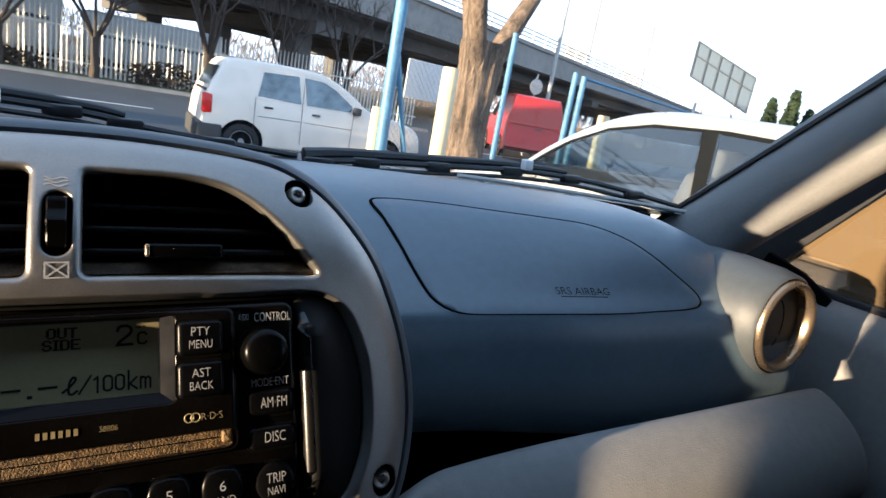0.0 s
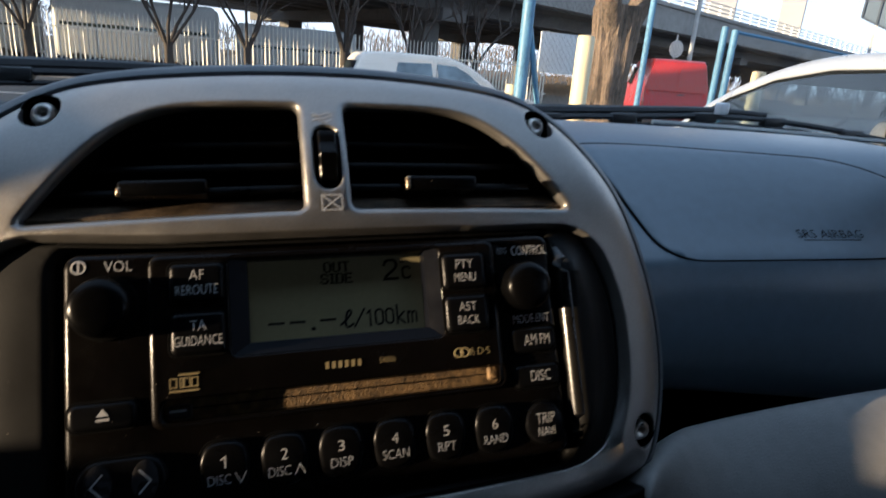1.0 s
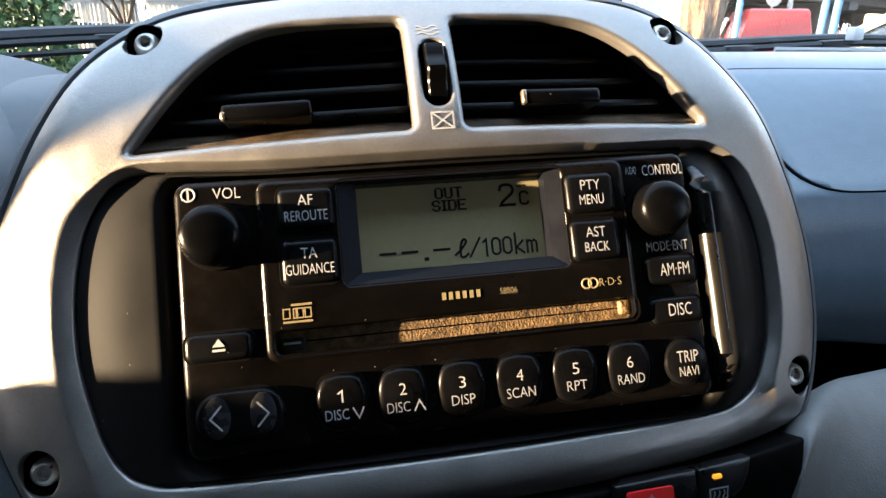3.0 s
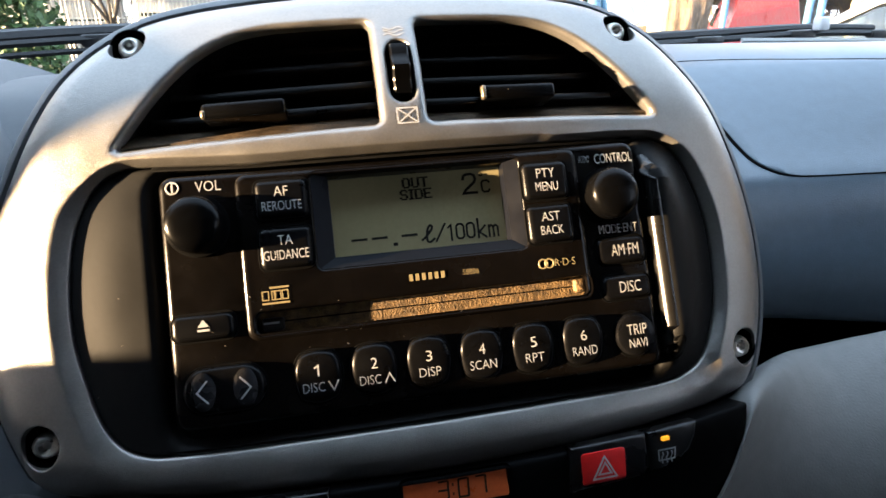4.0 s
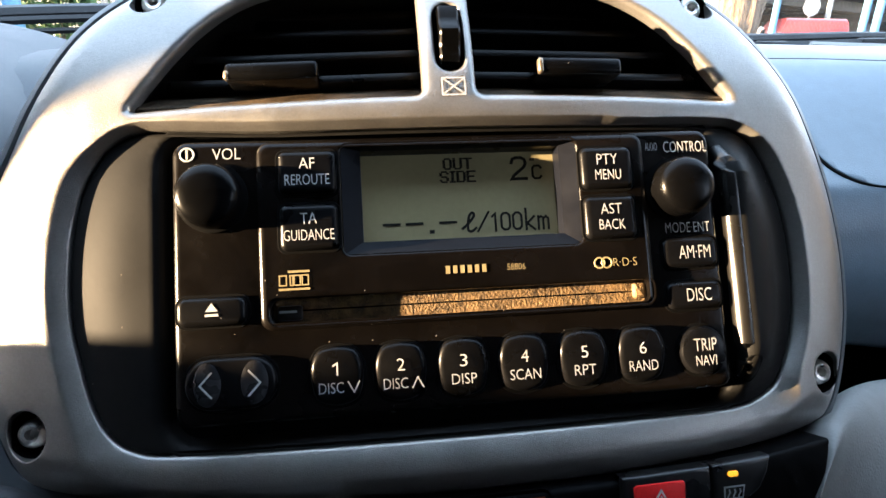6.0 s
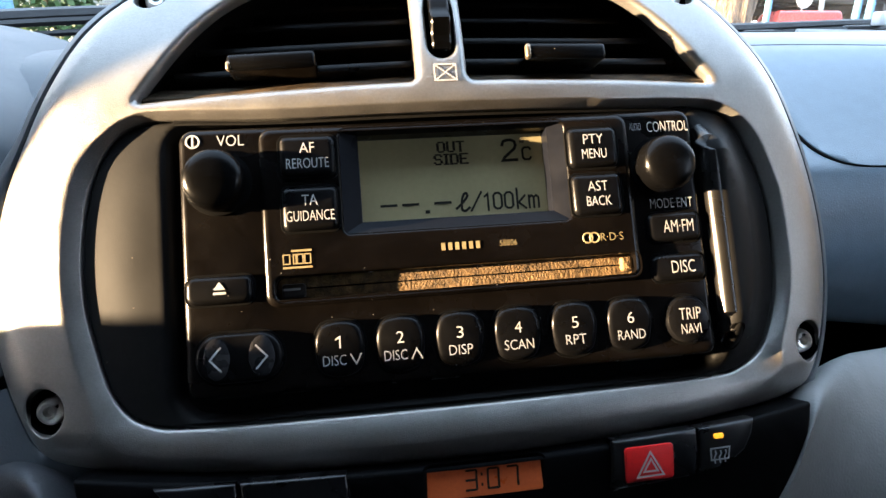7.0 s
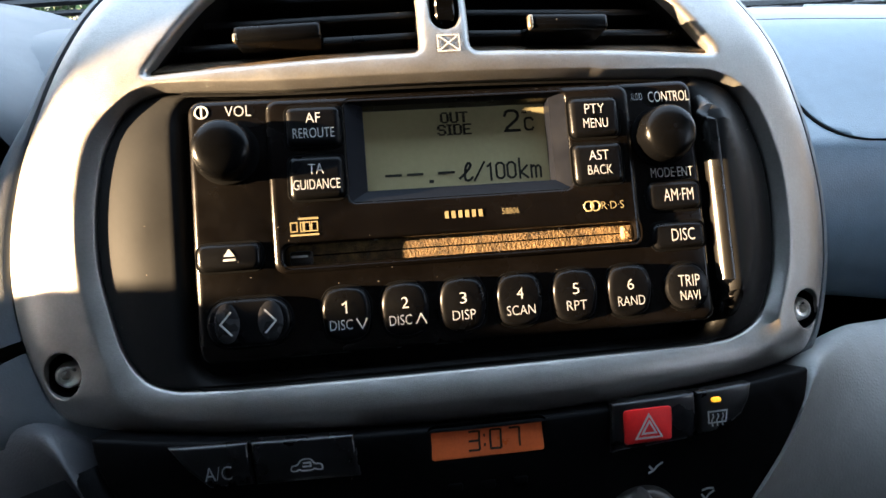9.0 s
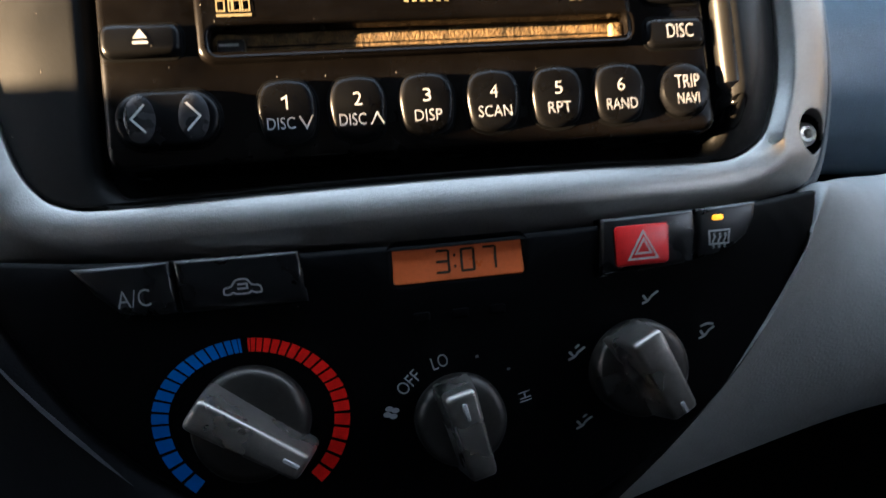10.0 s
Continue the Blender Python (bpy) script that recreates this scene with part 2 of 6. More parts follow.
def spline(pts, n=6, closed=True):
    out, k = [], len(pts)
    for i in range(k if closed else k - 1):
        p = [Vector(pts[(i + j) % k] if closed else pts[min(max(i + j, 0), k - 1)]) for j in (-1, 0, 1, 2)]
        for s in range(n):
            t = s / n
            q = 0.5 * (2 * p[1] + (p[2] - p[0]) * t + (2 * p[0] - 5 * p[1] + 4 * p[2] - p[3]) * t * t + (3 * p[1] - p[0] - 3 * p[2] + p[3]) * t ** 3)
            out.append(tuple(q))
    return out if closed else out + [tuple(pts[-1])]


def round_poly(pts, r, n=4):
    """A polygon with its corners rounded."""
    out, k = [], len(pts)
    for i in range(k):
        p, q, s = Vector(pts[i - 1]), Vector(pts[i]), Vector(pts[(i + 1) % k])
        a, b = p - q, s - q
        da, db = min(r, a.length * 0.45), min(r, b.length * 0.45)
        a, b = q + a.normalized() * da, q + b.normalized() * db
        for j in range(n + 1):
            t = j / n
            out.append(tuple(a * (1 - t) ** 2 + q * 2 * t * (1 - t) + b * t * t))
    return out


def mirror(half):
    """A closed loop about x = 43.5 mm from its right half, top to bottom (mm), in metres."""
    c = 43.5
    right = [(c + x, z) for x, z in half]
    left = [(c - x, z) for x, z in half if x > 0.5]
    return [(x / 1000, z / 1000) for x, z in right + left[::-1]]


def both_sides(right, left):
    """A closed loop about x = 43.5 mm (mm), in metres."""
    return [((43.5 + x) / 1000, z / 1000) for x, z in right + left]


def inset(lp, d):
    """The loop moved by d (or by each point's own) to the left of its run."""
    out, k = [], len(lp)
    for i in range(k):
        p, q, r = Vector(lp[i - 1]), Vector(lp[i]), Vector(lp[(i + 1) % k])
        a, b = (q - p), (r - q)
        a = a.normalized() if a.length > 1e-9 else b.normalized()
        b = b.normalized() if b.length > 1e-9 else a
        na, nb = Vector((-a.y, a.x)), Vector((-b.y, b.x))
        m = na + nb
        m = m / max(m.length_squared / 2, 0.35) if m.length > 1e-6 else na
        out.append(tuple(q + m * (d[i] if isinstance(d, list) else d)))
    return out


def inside(c, lp):
    hit = False
    for (ax, ay), (bx, by) in zip(lp, lp[1:] + lp[:1]):
        if (ay > c.y) != (by > c.y) and c.x < ax + (c.y - ay) * (bx - ax) / (by - ay):
            hit = not hit
    return hit


def solid(loops, h0, h1, bev=0.0006, seg=2, grid=0.0, bend=None, facet=None):
    """A plate drawn in x and z: loops[0] its outline, the rest holes; from height h0 to h1 (towards the viewer, -y), its rim rounded by bev
    or cut to a slanted facet (loop number, width, depth, its narrowing by place)."""
    bm = bmesh.new()
    caps, backs = [], []
    for i, lp in enumerate(loops):
        if (area(lp) > 0) == (i > 0):
            lp = lp[::-1]
        bv = bev[i] if isinstance(bev, (list, tuple)) else bev
        rings = [(lp, h0), (lp, h1 - bv)]
        for s in range(1, seg + 1):
            t = math.pi / 2 * s / seg
            rings.append((inset(lp, bv * (1 - math.cos(t))), h1 - bv + bv * math.sin(t)))
        if facet and facet[0] == i:
            _, w, d, narrow = facet
            ws = [w * narrow(x, z) for x, z in lp]
            rings = [(lp, h0 - d), (lp, h1 - d - 0.0006)] + [(inset(lp, [k * v for v in ws]), h1 - d * e) for k, e in ((0.04, 0.98), (0.10, 0.90), (0.45, 0.52), (0.84, 0.12), (0.98, 0.03), (1.15, 0.0))]
        vs = [[bm.verts.new((x, -h, z)) for x, z in lp2] for lp2, h in rings]
        k = len(lp)
        for a, b in zip(vs, vs[1:]):
            for j in range(k):
                bm.faces.new((a[j], a[(j + 1) % k], b[(j + 1) % k], b[j]))
        caps.append(vs[-1])
        backs.append(vs[0])
    ends = []
    for group in (caps, backs):
        front = group is caps
        if len(group) == 1:
            ends.append((bm.faces.new(group[0]), front))
        else:
            flat = [v for ring in group for v in ring]
            polys = [[(v.co.x * 1000, v.co.z * 1000) for v in ring] for ring in group]
            edges, k0 = [], 0
            for pl in polys:
                edges += [(k0 + j, k0 + (j + 1) % len(pl)) for j in range(len(pl))]
                k0 += len(pl)
            co, _, tris, orig, _, _ = delaunay_2d_cdt([Vector(p) for pl in polys for p in pl], edges, [], 0, 1e-5)
            ids = [flat[o[0]] if o else bm.verts.new((c.x / 1000, flat[0].co.y, c.y / 1000)) for c, o in zip(co, orig)]
            for tri in tris:
                c = (co[tri[0]] + co[tri[1]] + co[tri[2]]) / 3
                if inside(c, polys[0]) and not any(inside(c, pl) for pl in polys[1:]):
                    fv = [ids[i] for i in tri]
                    if len(set(fv)) == 3 and not bm.faces.get(fv):
                        ends.append((bm.faces.new(fv), front))
    bm.normal_update()
    for fc, front in ends:
        if (fc.normal.y < 0) != front:
            fc.normal_flip()
    if grid:
        xs, zs = [v.co.x for v in bm.verts], [v.co.z for v in bm.verts]
        for axis, lo, hi in ((0, min(xs), max(xs)), (2, min(zs), max(zs))):
            c = lo + grid
            while c < hi:
                co, no = Vector((0, 0, 0)), Vector((0, 0, 0))
                co[axis], no[axis] = c, 1
                bmesh.ops.bisect_plane(bm, geom=bm.verts[:] + bm.edges[:] + bm.faces[:], dist=1e-5, plane_co=co, plane_no=no)
                c += grid
    if bend:
        for v in bm.verts:
            v.co.y -= bend(v.co.x, v.co.z)
    return bm


def join(*bms):
    """Several bmeshes as one."""
    out = bms[0]
    for b in bms[1:]:
        me = bpy.data.meshes.new("tmp")
        b.to_mesh(me)
        b.free()
        out.from_mesh(me)
        bpy.data.meshes.remove(me)
    return out


def tf(bm, m):
    bm.transform(m)
    return bm


def lathe(cx, cz, prof, n=40):
    """Rings of radius and height about an axis towards the viewer; the last ring is closed."""
    bm = bmesh.new()
    rings = [[bm.verts.new((cx + r * math.cos(2 * math.pi * i / n), -h, cz + r * math.sin(2 * math.pi * i / n))) for i in range(n)] for r, h in prof]
    for a, b in zip(rings, rings[1:]):
        for j in range(n):
            bm.faces.new((a[j], a[(j + 1) % n], b[(j + 1) % n], b[j]))
    bm.faces.new(rings[-1])
    bmesh.ops.recalc_face_normals(bm, faces=bm.faces)
    return bm


def box(x0, x1, y0, y1, z0, z1, bev=0.0, seg=2):
    bm = bmesh.new()
    bmesh.ops.create_cube(bm, size=1, matrix=Matrix.Translation(((x0 + x1) / 2, (y0 + y1) / 2, (z0 + z1) / 2)) @ Matrix.Diagonal((abs(x1 - x0), abs(y1 - y0), abs(z1 - z0), 1)))
    if bev:
        bmesh.ops.bevel(bm, geom=bm.edges[:], offset=bev, segments=seg, profile=0.5, affect="EDGES")
    return bm


def tube(points, radii, n=8, cap=True):
    """A round bar along points, with a radius at each."""
    bm = bmesh.new()
    rings = []
    k = len(points)
    pts = [Vector(p) for p in points]
    for i, p in enumerate(pts):
        d = (pts[min(i + 1, k - 1)] - pts[max(i - 1, 0)]).normalized()
        u = d.cross(Vector((0, 0, 1)) if abs(d.z) < 0.9 else Vector((1, 0, 0))).normalized()
        w = d.cross(u)
        rings.append([bm.verts.new(p + (u * math.cos(2 * math.pi * j / n) + w * math.sin(2 * math.pi * j / n)) * radii[i]) for j in range(n)])
    for a, b in zip(rings, rings[1:]):
        for j in range(n):
            bm.faces.new((a[j], a[(j + 1) % n], b[(j + 1) % n], b[j]))
    if cap:
        bm.faces.new(rings[0])
        bm.faces.new(rings[-1])
    bmesh.ops.recalc_face_normals(bm, faces=bm.faces)
    return bm


def sheet(grid, thick=0.0):
    """A surface from rows of points; thick adds a back."""
    bm = bmesh.new()
    vs = [[bm.verts.new(p) for p in row] for row in grid]
    for a, b in zip(vs, vs[1:]):
        for i in range(len(a) - 1):
            bm.faces.new((a[i], a[i + 1], b[i + 1], b[i]))
    if thick:
        bm.normal_update()
        front, rim = bm.faces[:], [e for e in bm.edges if e.is_boundary]
        twin = {v: bm.verts.new(v.co - v.normal * thick) for v in bm.verts[:]}
        for f in front:
            bm.faces.new([twin[v] for v in reversed(f.verts)])
        for e in rim:
            a, b = e.verts
            bm.faces.new((a, b, twin[b], twin[a]))
        bmesh.ops.recalc_face_normals(bm, faces=bm.faces)
    return bm


# words, drawn once with the built-in font
WORDS = ["VOL", "AF", "REROUTE", "TA", "GUIDANCE", "PTY", "MENU", "AST", "BACK", "AUDIO", "CONTROL", "MODE·ENT", "AM·FM", "DISC", "TRIP", "NAVI", "1", "2", "3", "4", "5", "6",
         "DISP", "SCAN", "RPT", "RAND", "58806", "R·D·S", "A/C", "LO", "OFF", "HI", "SRS AIRBAG"]
LETTERS = {}


def draw_words():
    made = []
    for w in WORDS:
        cu = bpy.data.curves.new("word", "FONT")
        cu.body, cu.resolution_u, cu.offset = w, 3, -0.008
        made.append((w, new("word", cu)))
    dg = bpy.context.evaluated_depsgraph_get()
    for w, ob in made:
        me = bpy.data.meshes.new_from_object(ob.evaluated_get(dg))
        vs = [v.co.copy() for v in me.vertices]
        x0, x1 = min(v.x for v in vs), max(v.x for v in vs)
        y0, y1 = min(v.y for v in vs), max(v.y for v in vs)
        LETTERS[w] = ([((v.x - x0) / (x1 - x0) - 0.5, (v.y - y0) / (y1 - y0) - 0.5) for v in vs], [tuple(p.vertices) for p in me.polygons])
        bpy.data.meshes.remove(me)
    for w, ob in made:
        cu = ob.data
        bpy.data.objects.remove(ob)
        bpy.data.curves.remove(cu)


draw_words()


def word(w, cx, cz, width, height, h, turn=0.0, bend=None):
    """A printed word in the panel's frame (mm), centred at cx, cz, at height h (m)."""
    vs, fs = LETTERS[w]
    bm = bmesh.new()
    c, s = math.cos(radians(turn)), math.sin(radians(turn))
    out = []
    for u, v in vs:
        a, b = u * width / 1000, v * height / 1000
        x, z = cx / 1000 + a * c - b * s, cz / 1000 + a * s + b * c
        out.append(bm.verts.new((x, -h - (bend(x, z) if bend else 0), z)))
    for f in fs:
        bm.faces.new([out[i] for i in f])
    bmesh.ops.remove_doubles(bm, verts=bm.verts, dist=1e-6)
    return bm


def strokes(lines, w, h, bend=None):
    """Flat printed lines (mm) of width w, each one ribbon."""
    bm = bmesh.new()
    for ln in lines:
        pts = [Vector(p) / 1000 for p in ln]
        pts = [p for i, p in enumerate(pts) if i == 0 or (p - pts[i - 1]).length > 1e-6]
        loop = (pts[0] - pts[-1]).length < 1e-6
        if loop:
            pts = pts[:-1]
        k = len(pts)
        rows = []
        for i, p in enumerate(pts):
            a = pts[i - 1] if (i or loop) else p
            b = pts[(i + 1) % k] if (i < k - 1 or loop) else p
            d0 = (p - a).normalized() if (p - a).length > 1e-9 else (b - p).normalized()
            d1 = (b - p).normalized() if (b - p).length > 1e-9 else d0
            n0, n1 = Vector((-d0.y, d0.x)), Vector((-d1.y, d1.x))
            m = n0 + n1
            m = m / max(m.length_squared / 2, 0.4) if m.length > 1e-6 else n0
            e = Vector((0, 0))
            if not loop and i == 0:
                e = -d1 * w / 2500
            elif not loop and i == k - 1:
                e = d0 * w / 2500
            rows.append([bm.verts.new((q.x, -h - (bend(q.x, q.y) if bend else 0), q.y)) for q in (p + e + m * w / 2000, p + e - m * w / 2000)])
        for i in range(k if loop else k - 1):
            a, b = rows[i], rows[(i + 1) % k]
            bm.faces.new((a[0], b[0], b[1], a[1])[::-1])
    return bm


def mm(lp):
    return [(x / 1000, z / 1000) for x, z in lp]

# ---- centre panel ----
CX = 0.0435


def at_panel(x, z, h=0.0):
    """The frame at a spot of the panel (mm)."""
    return PANEL @ Matrix.Translation((x / 1000, -h, z / 1000))




def side_bow(x, z):
    base = -0.0090 + 0.0136 * min(1, max(0, (x + 0.060) / 0.2085)) - (45 * max(0, 0.1500 - x) ** 2 if x > 0.138 else 0)
    d = max(0, abs(x - CX) - 0.104)
    return base - 0.12 * d - 1.8 * d * d if x < CX else base - 0.42 * d - 4.0 * d * d


def climate_bow(x, z):
    return 0.003 - 0.27 * max(0, -0.047 - z) - 0.45 * (x - CX) ** 2


OUTER = both_sides([(0, 163.5), (30, 163), (60, 161), (85, 158), (103, 152.5), (121, 140), (137, 120), (149, 100), (158, 76), (163, 55), (165, 33), (163, 9), (157, -12), (149, -27), (138, -33.5), (104, -38), (58, -40.5)],
                   [(0, -41.5), (-58, -40.5), (-104, -38.2), (-140, -34.2), (-154, -28), (-163, -13), (-169.5, 5), (-172.5, 25), (-171.5, 45), (-166, 69), (-156.5, 91), (-147, 111), (-136, 130), (-122, 144), (-104, 154.5), (-85, 159), (-60, 161.5), (-30, 163)])
OPENING = both_sides([(0, 84.3), (60, 84.4), (98, 85.2), (112, 84), (122, 77.5), (129.5, 63), (134, 46), (134.5, 26), (132.5, 10), (128.5, -2), (121.5, -14), (111, -20), (97, -22.3), (50, -22.4)],
                     [(0, -22.5), (-50, -22.7), (-98, -22.8), (-111, -21), (-119, -16.5), (-125.5, -7), (-130.5, 9), (-133.5, 22), (-134.5, 38), (-133, 55), (-129, 70), (-121, 82.5), (-111, 87.6), (-98, 87.6), (-60, 85)])
VENT_HALF = [(9.5, 95.2), (9.5, 142), (35, 142), (50, 141.8), (60, 140.6), (68, 138.2), (75, 134.6), (82, 129.6), (90, 122), (97.5, 113.2), (105, 103.6), (112, 94.4), (60, 94.9)]


OUTLINE = spline(OUTER, 4)
OUTSIDES = list(zip(OUTLINE, OUTLINE[1:] + OUTLINE[:1]))
LIP = spline(OPENING, 4)
LIPSIDES = list(zip(LIP, LIP[1:] + LIP[:1]))


def edge_distance(x, z, sides):
    d = 1.0
    for (ax, az), (bx, bz) in sides:
        ux, uz = bx - ax, bz - az
        k = min(1, max(0, ((x - ax) * ux + (z - az) * uz) / (ux * ux + uz * uz)))
        d = min(d, math.hypot(x - ax - k * ux, z - az - k * uz))
    return d


def dome(x, z):
    return 0.004 - 0.84 * (x - CX) ** 2 - 4.0 * max(0, z - 0.09) ** 2


def bezel_bow(x, z):
    """The bezel's height: domed, and rounded off towards its outline."""
    edge = max(0.0, 1 - edge_distance(x, z, OUTSIDES) / 0.0155)
    return dome(x, z) - 0.0080 * edge ** 2.1


def surround_bow(x, z):
    """The stereo's surround: side cheeks that sink to the bezel's lip."""
    k = min(1, edge_distance(x, z, LIPSIDES) / 0.022)
    lip = dome(x, z) - 0.0046
    return lip + (side_bow(x, z) - lip) * k * k * (3 - 2 * k)


def fine(lp, step=0.004):
    """The loop with points no further apart than step."""
    out = []
    for a, b in zip(lp, lp[1:] + lp[:1]):
        a, b = Vector(a), Vector(b)
        k = max(1, int((b - a).length / step))
        out += [tuple(a.lerp(b, i / k)) for i in range(k)]
    return out


SCREWS = ((-64.0, 142.2), (149.5, 138.5), (-104.2, -13.6), (187.4, -13.2))


def vent_loop(side):
    return round_poly([((43.5 + side * x) / 1000, z / 1000) for x, z in VENT_HALF], 0.0035)


def centre_bezel():
    t = thing("centre_bezel", at_panel(43.5, -40), "satin silver plastic bezel framing the centre stack, sunlit at one side", "dashboard trim")
    holes = [spline(OPENING, 4), vent_loop(-1), vent_loop(1), rrect(0.0390, 0.0495, 0.1035, 0.1315, 0.005)]
    for sx, sz in SCREWS:
        holes.append(ell(sx / 1000, sz / 1000, 0.0080, 0.0084, 24))
    frame_bm = solid([fine(spline(OUTER, 4))] + [fine(h) for h in holes], -0.0065, 0.0, bev=[0.0022, 0.0055, 0.0030, 0.0030, 0.0012] + [0.0007] * 4, seg=5, grid=0.004, bend=bezel_bow, facet=(1, 0.0062, 0.0042, lambda x, z: (0.72 if x > 0.10 and z > -0.012 else 1) * (1 + 0.75 * min(1, max(0, (-0.009 - z) / 0.010))) * (1 - 0.60 * min(1, max(0, (z - 0.072) / 0.011)))))
    part("frame", frame_bm, SILVER, t, "satin silver painted frame", angle=50)
    for sx, sz in SCREWS:
        b0 = bezel_bow(sx / 1000, sz / 1000)
        cup = lathe(sx / 1000, sz / 1000, [(0.0087, b0 - 0.0062), (0.0081, b0 - 0.0058), (0.0077, b0 - 0.013), (0.0001, b0 - 0.0131)], 24)
        cup = part("screw_well", cup, DARK, t, "dark recessed screw well")
        head = lathe(sx / 1000, sz / 1000, [(0.0050, b0 - 0.0125), (0.0050, b0 - 0.0062), (0.0045, b0 - 0.0048), (0.0030, b0 - 0.0036), (0.0019, b0 - 0.0038), (0.0014, b0 - 0.0062), (0.0002, b0 - 0.0063)], 20)
        part("screw", head, CHROME, t, "steel cross-head screw")
    # moulded marks above and below the vent wheel
    b0 = lambda x, z: bezel_bow(x, z)
    waves = [[(39.5 + 1.35 * j, 134.2 + 1.6 * k + 0.7 * math.sin(j * 1.25 + k)) for j in range(7)] for k in range(3)]
    part("open_mark", strokes(waves, 0.55, 0.0003, bend=b0), DIMPRINT, t, "moulded wavy airflow mark")
    part("shut_mark", strokes([[(40.6, 100.6), (48.6, 100.6), (48.6, 94.4), (40.6, 94.4), (40.6, 100.6)], [(40.6, 100.6), (48.6, 94.4)], [(40.6, 94.4), (48.6, 100.6)]], 0.6, 0.0003, bend=b0), DIMPRINT, t, "moulded crossed-box mark")
    # charcoal surround of the stereo
    pocket = rrect(-0.0568, 0.1424, -0.0195, 0.0850, 0.009, 6)
    sur = solid([fine(inset(spline(OPENING, 4) if area(OPENING) > 0 else spline(OPENING[::-1], 4), 0.0005)), fine(pocket)], -0.022, 0.0, bev=[0.0014, 0.0045], seg=5, grid=0.004, bend=surround_bow)
    part("surround", sur, CHARCOAL, t, "scratched charcoal plastic surround", angle=50)
    edge = [(0.1452, -(surround_bow(0.1500, z) - 0.0034), z) for z in [-0.0085 + 0.0055 * i for i in range(16)]]
    part("rounded_edge", tube(edge, [0.0032] + [0.0038] * 14 + [0.0032], 14), EDGE, t, "polished rounded edge beside the stereo")
    back = solid([rrect(-0.075, 0.162, -0.02, 0.087, 0.01)], -0.0225, -0.0190, 0.0005, 1)
    part("backing", back, DARK, t)
    # finger notch beside the stereo: a flat black plate for the recess's shade
    part("notch", solid([rrect(0.1435, 0.1500, -0.0125, -0.0020, 0.0028)], -0.004, 0.0002, 0.0001, 2, bend=surround_bow), DARK, t, "worn release notch")
    return t


def air_vent(side):
    lp = [(x, z) for x, z in vent_loop(side)]
    cx = 43.5 + side * 55
    t = thing("air_vent", at_panel(cx, 95), "black louvred centre air vent with a sliding tab", "air vent", "centre air vents")
    shell = bmesh.new()
    lp2 = fine(inset(lp if area(lp) > 0 else lp[::-1], -0.0012))
    rings = []
    for d in (0.0, 0.05):
        rings.append([shell.verts.new((x, d - bezel_bow(x, z) + 0.004, z)) for x, z in lp2])
    for j in range(len(lp2)):
        shell.faces.new((rings[0][j], rings[0][(j + 1) % len(lp2)], rings[1][(j + 1) % len(lp2)], rings[1][j]))
    shell.faces.new(rings[1])
    part("duct", shell, VENT, t, "black duct")
    x_in = 43.5 + side * 8.7
    for k, (z, yb) in enumerate(((139.5, 0.026), (129.5, 0.020), (118.0, 0.0145), (107.0, 0.0095), (95.6, 0.0050))):
        xo = 43.5 + side * (111 - max(0, z - 96) * 0.83)
        a, b = sorted((x_in, xo))
        w = 0.0014 if k == 4 else 0.0017
        sl = box(a / 1000, b / 1000, yb, yb + (0.013 if k == 4 else 0.020), z / 1000 - w, z / 1000 + w, 0.0010, 2)
        tf(sl, Matrix.Translation((0, yb, z / 1000)) @ Matrix.Rotation(radians(36 if k == 4 else -9), 4, "X") @ Matrix.Translation((0, -yb, -z / 1000)))
        for v in sl.verts:
            v.co.y += 0.55 * (v.co.x - CX) ** 2
        part("slat", sl, VENTDUST if k == 4 else VENT, t, "dusty black louvre blade" if k == 4 else "")
    # sliding tab on the second blade from below
    c = (-17.5 if side < 0 else 93) / 1000
    tab = box(c - 0.0165, c + 0.0155, -0.0025, 0.014, 0.1035, 0.1098, 0.0016, 3)
    for v in tab.verts:
        if v.co.y < 0.003:
            v.co.z -= 0.0008
        v.co.y += 0.55 * (v.co.x - CX) ** 2
    slider = part("slider", tab, KNOB, t, "satin black sliding tab with worn edges")
    # small end piece painted gold for the sun on the tab's worn end
    end = box(c - 0.0168, c - 0.0146, -0.0027, 0.0005, 0.1030, 0.1064 if side < 0 else 0.1088, 0.0010, 3)
    for v in end.verts:
        v.co.y += 0.55 * (v.co.x - CX) ** 2
    part("glint_end", end, SUNSILVER, slider, "worn end coloured gold for the sun's glint")
    for i in range(6):
        x = (43.5 + side * (22 + 14 * i)) / 1000
        top = 0.141 if i < 3 else 0.141 - (i - 2) * 0.009
        part("vane", box(x - 0.0007, x + 0.0007, 0.034, 0.048, 0.094, top), DARK, t)
    return t


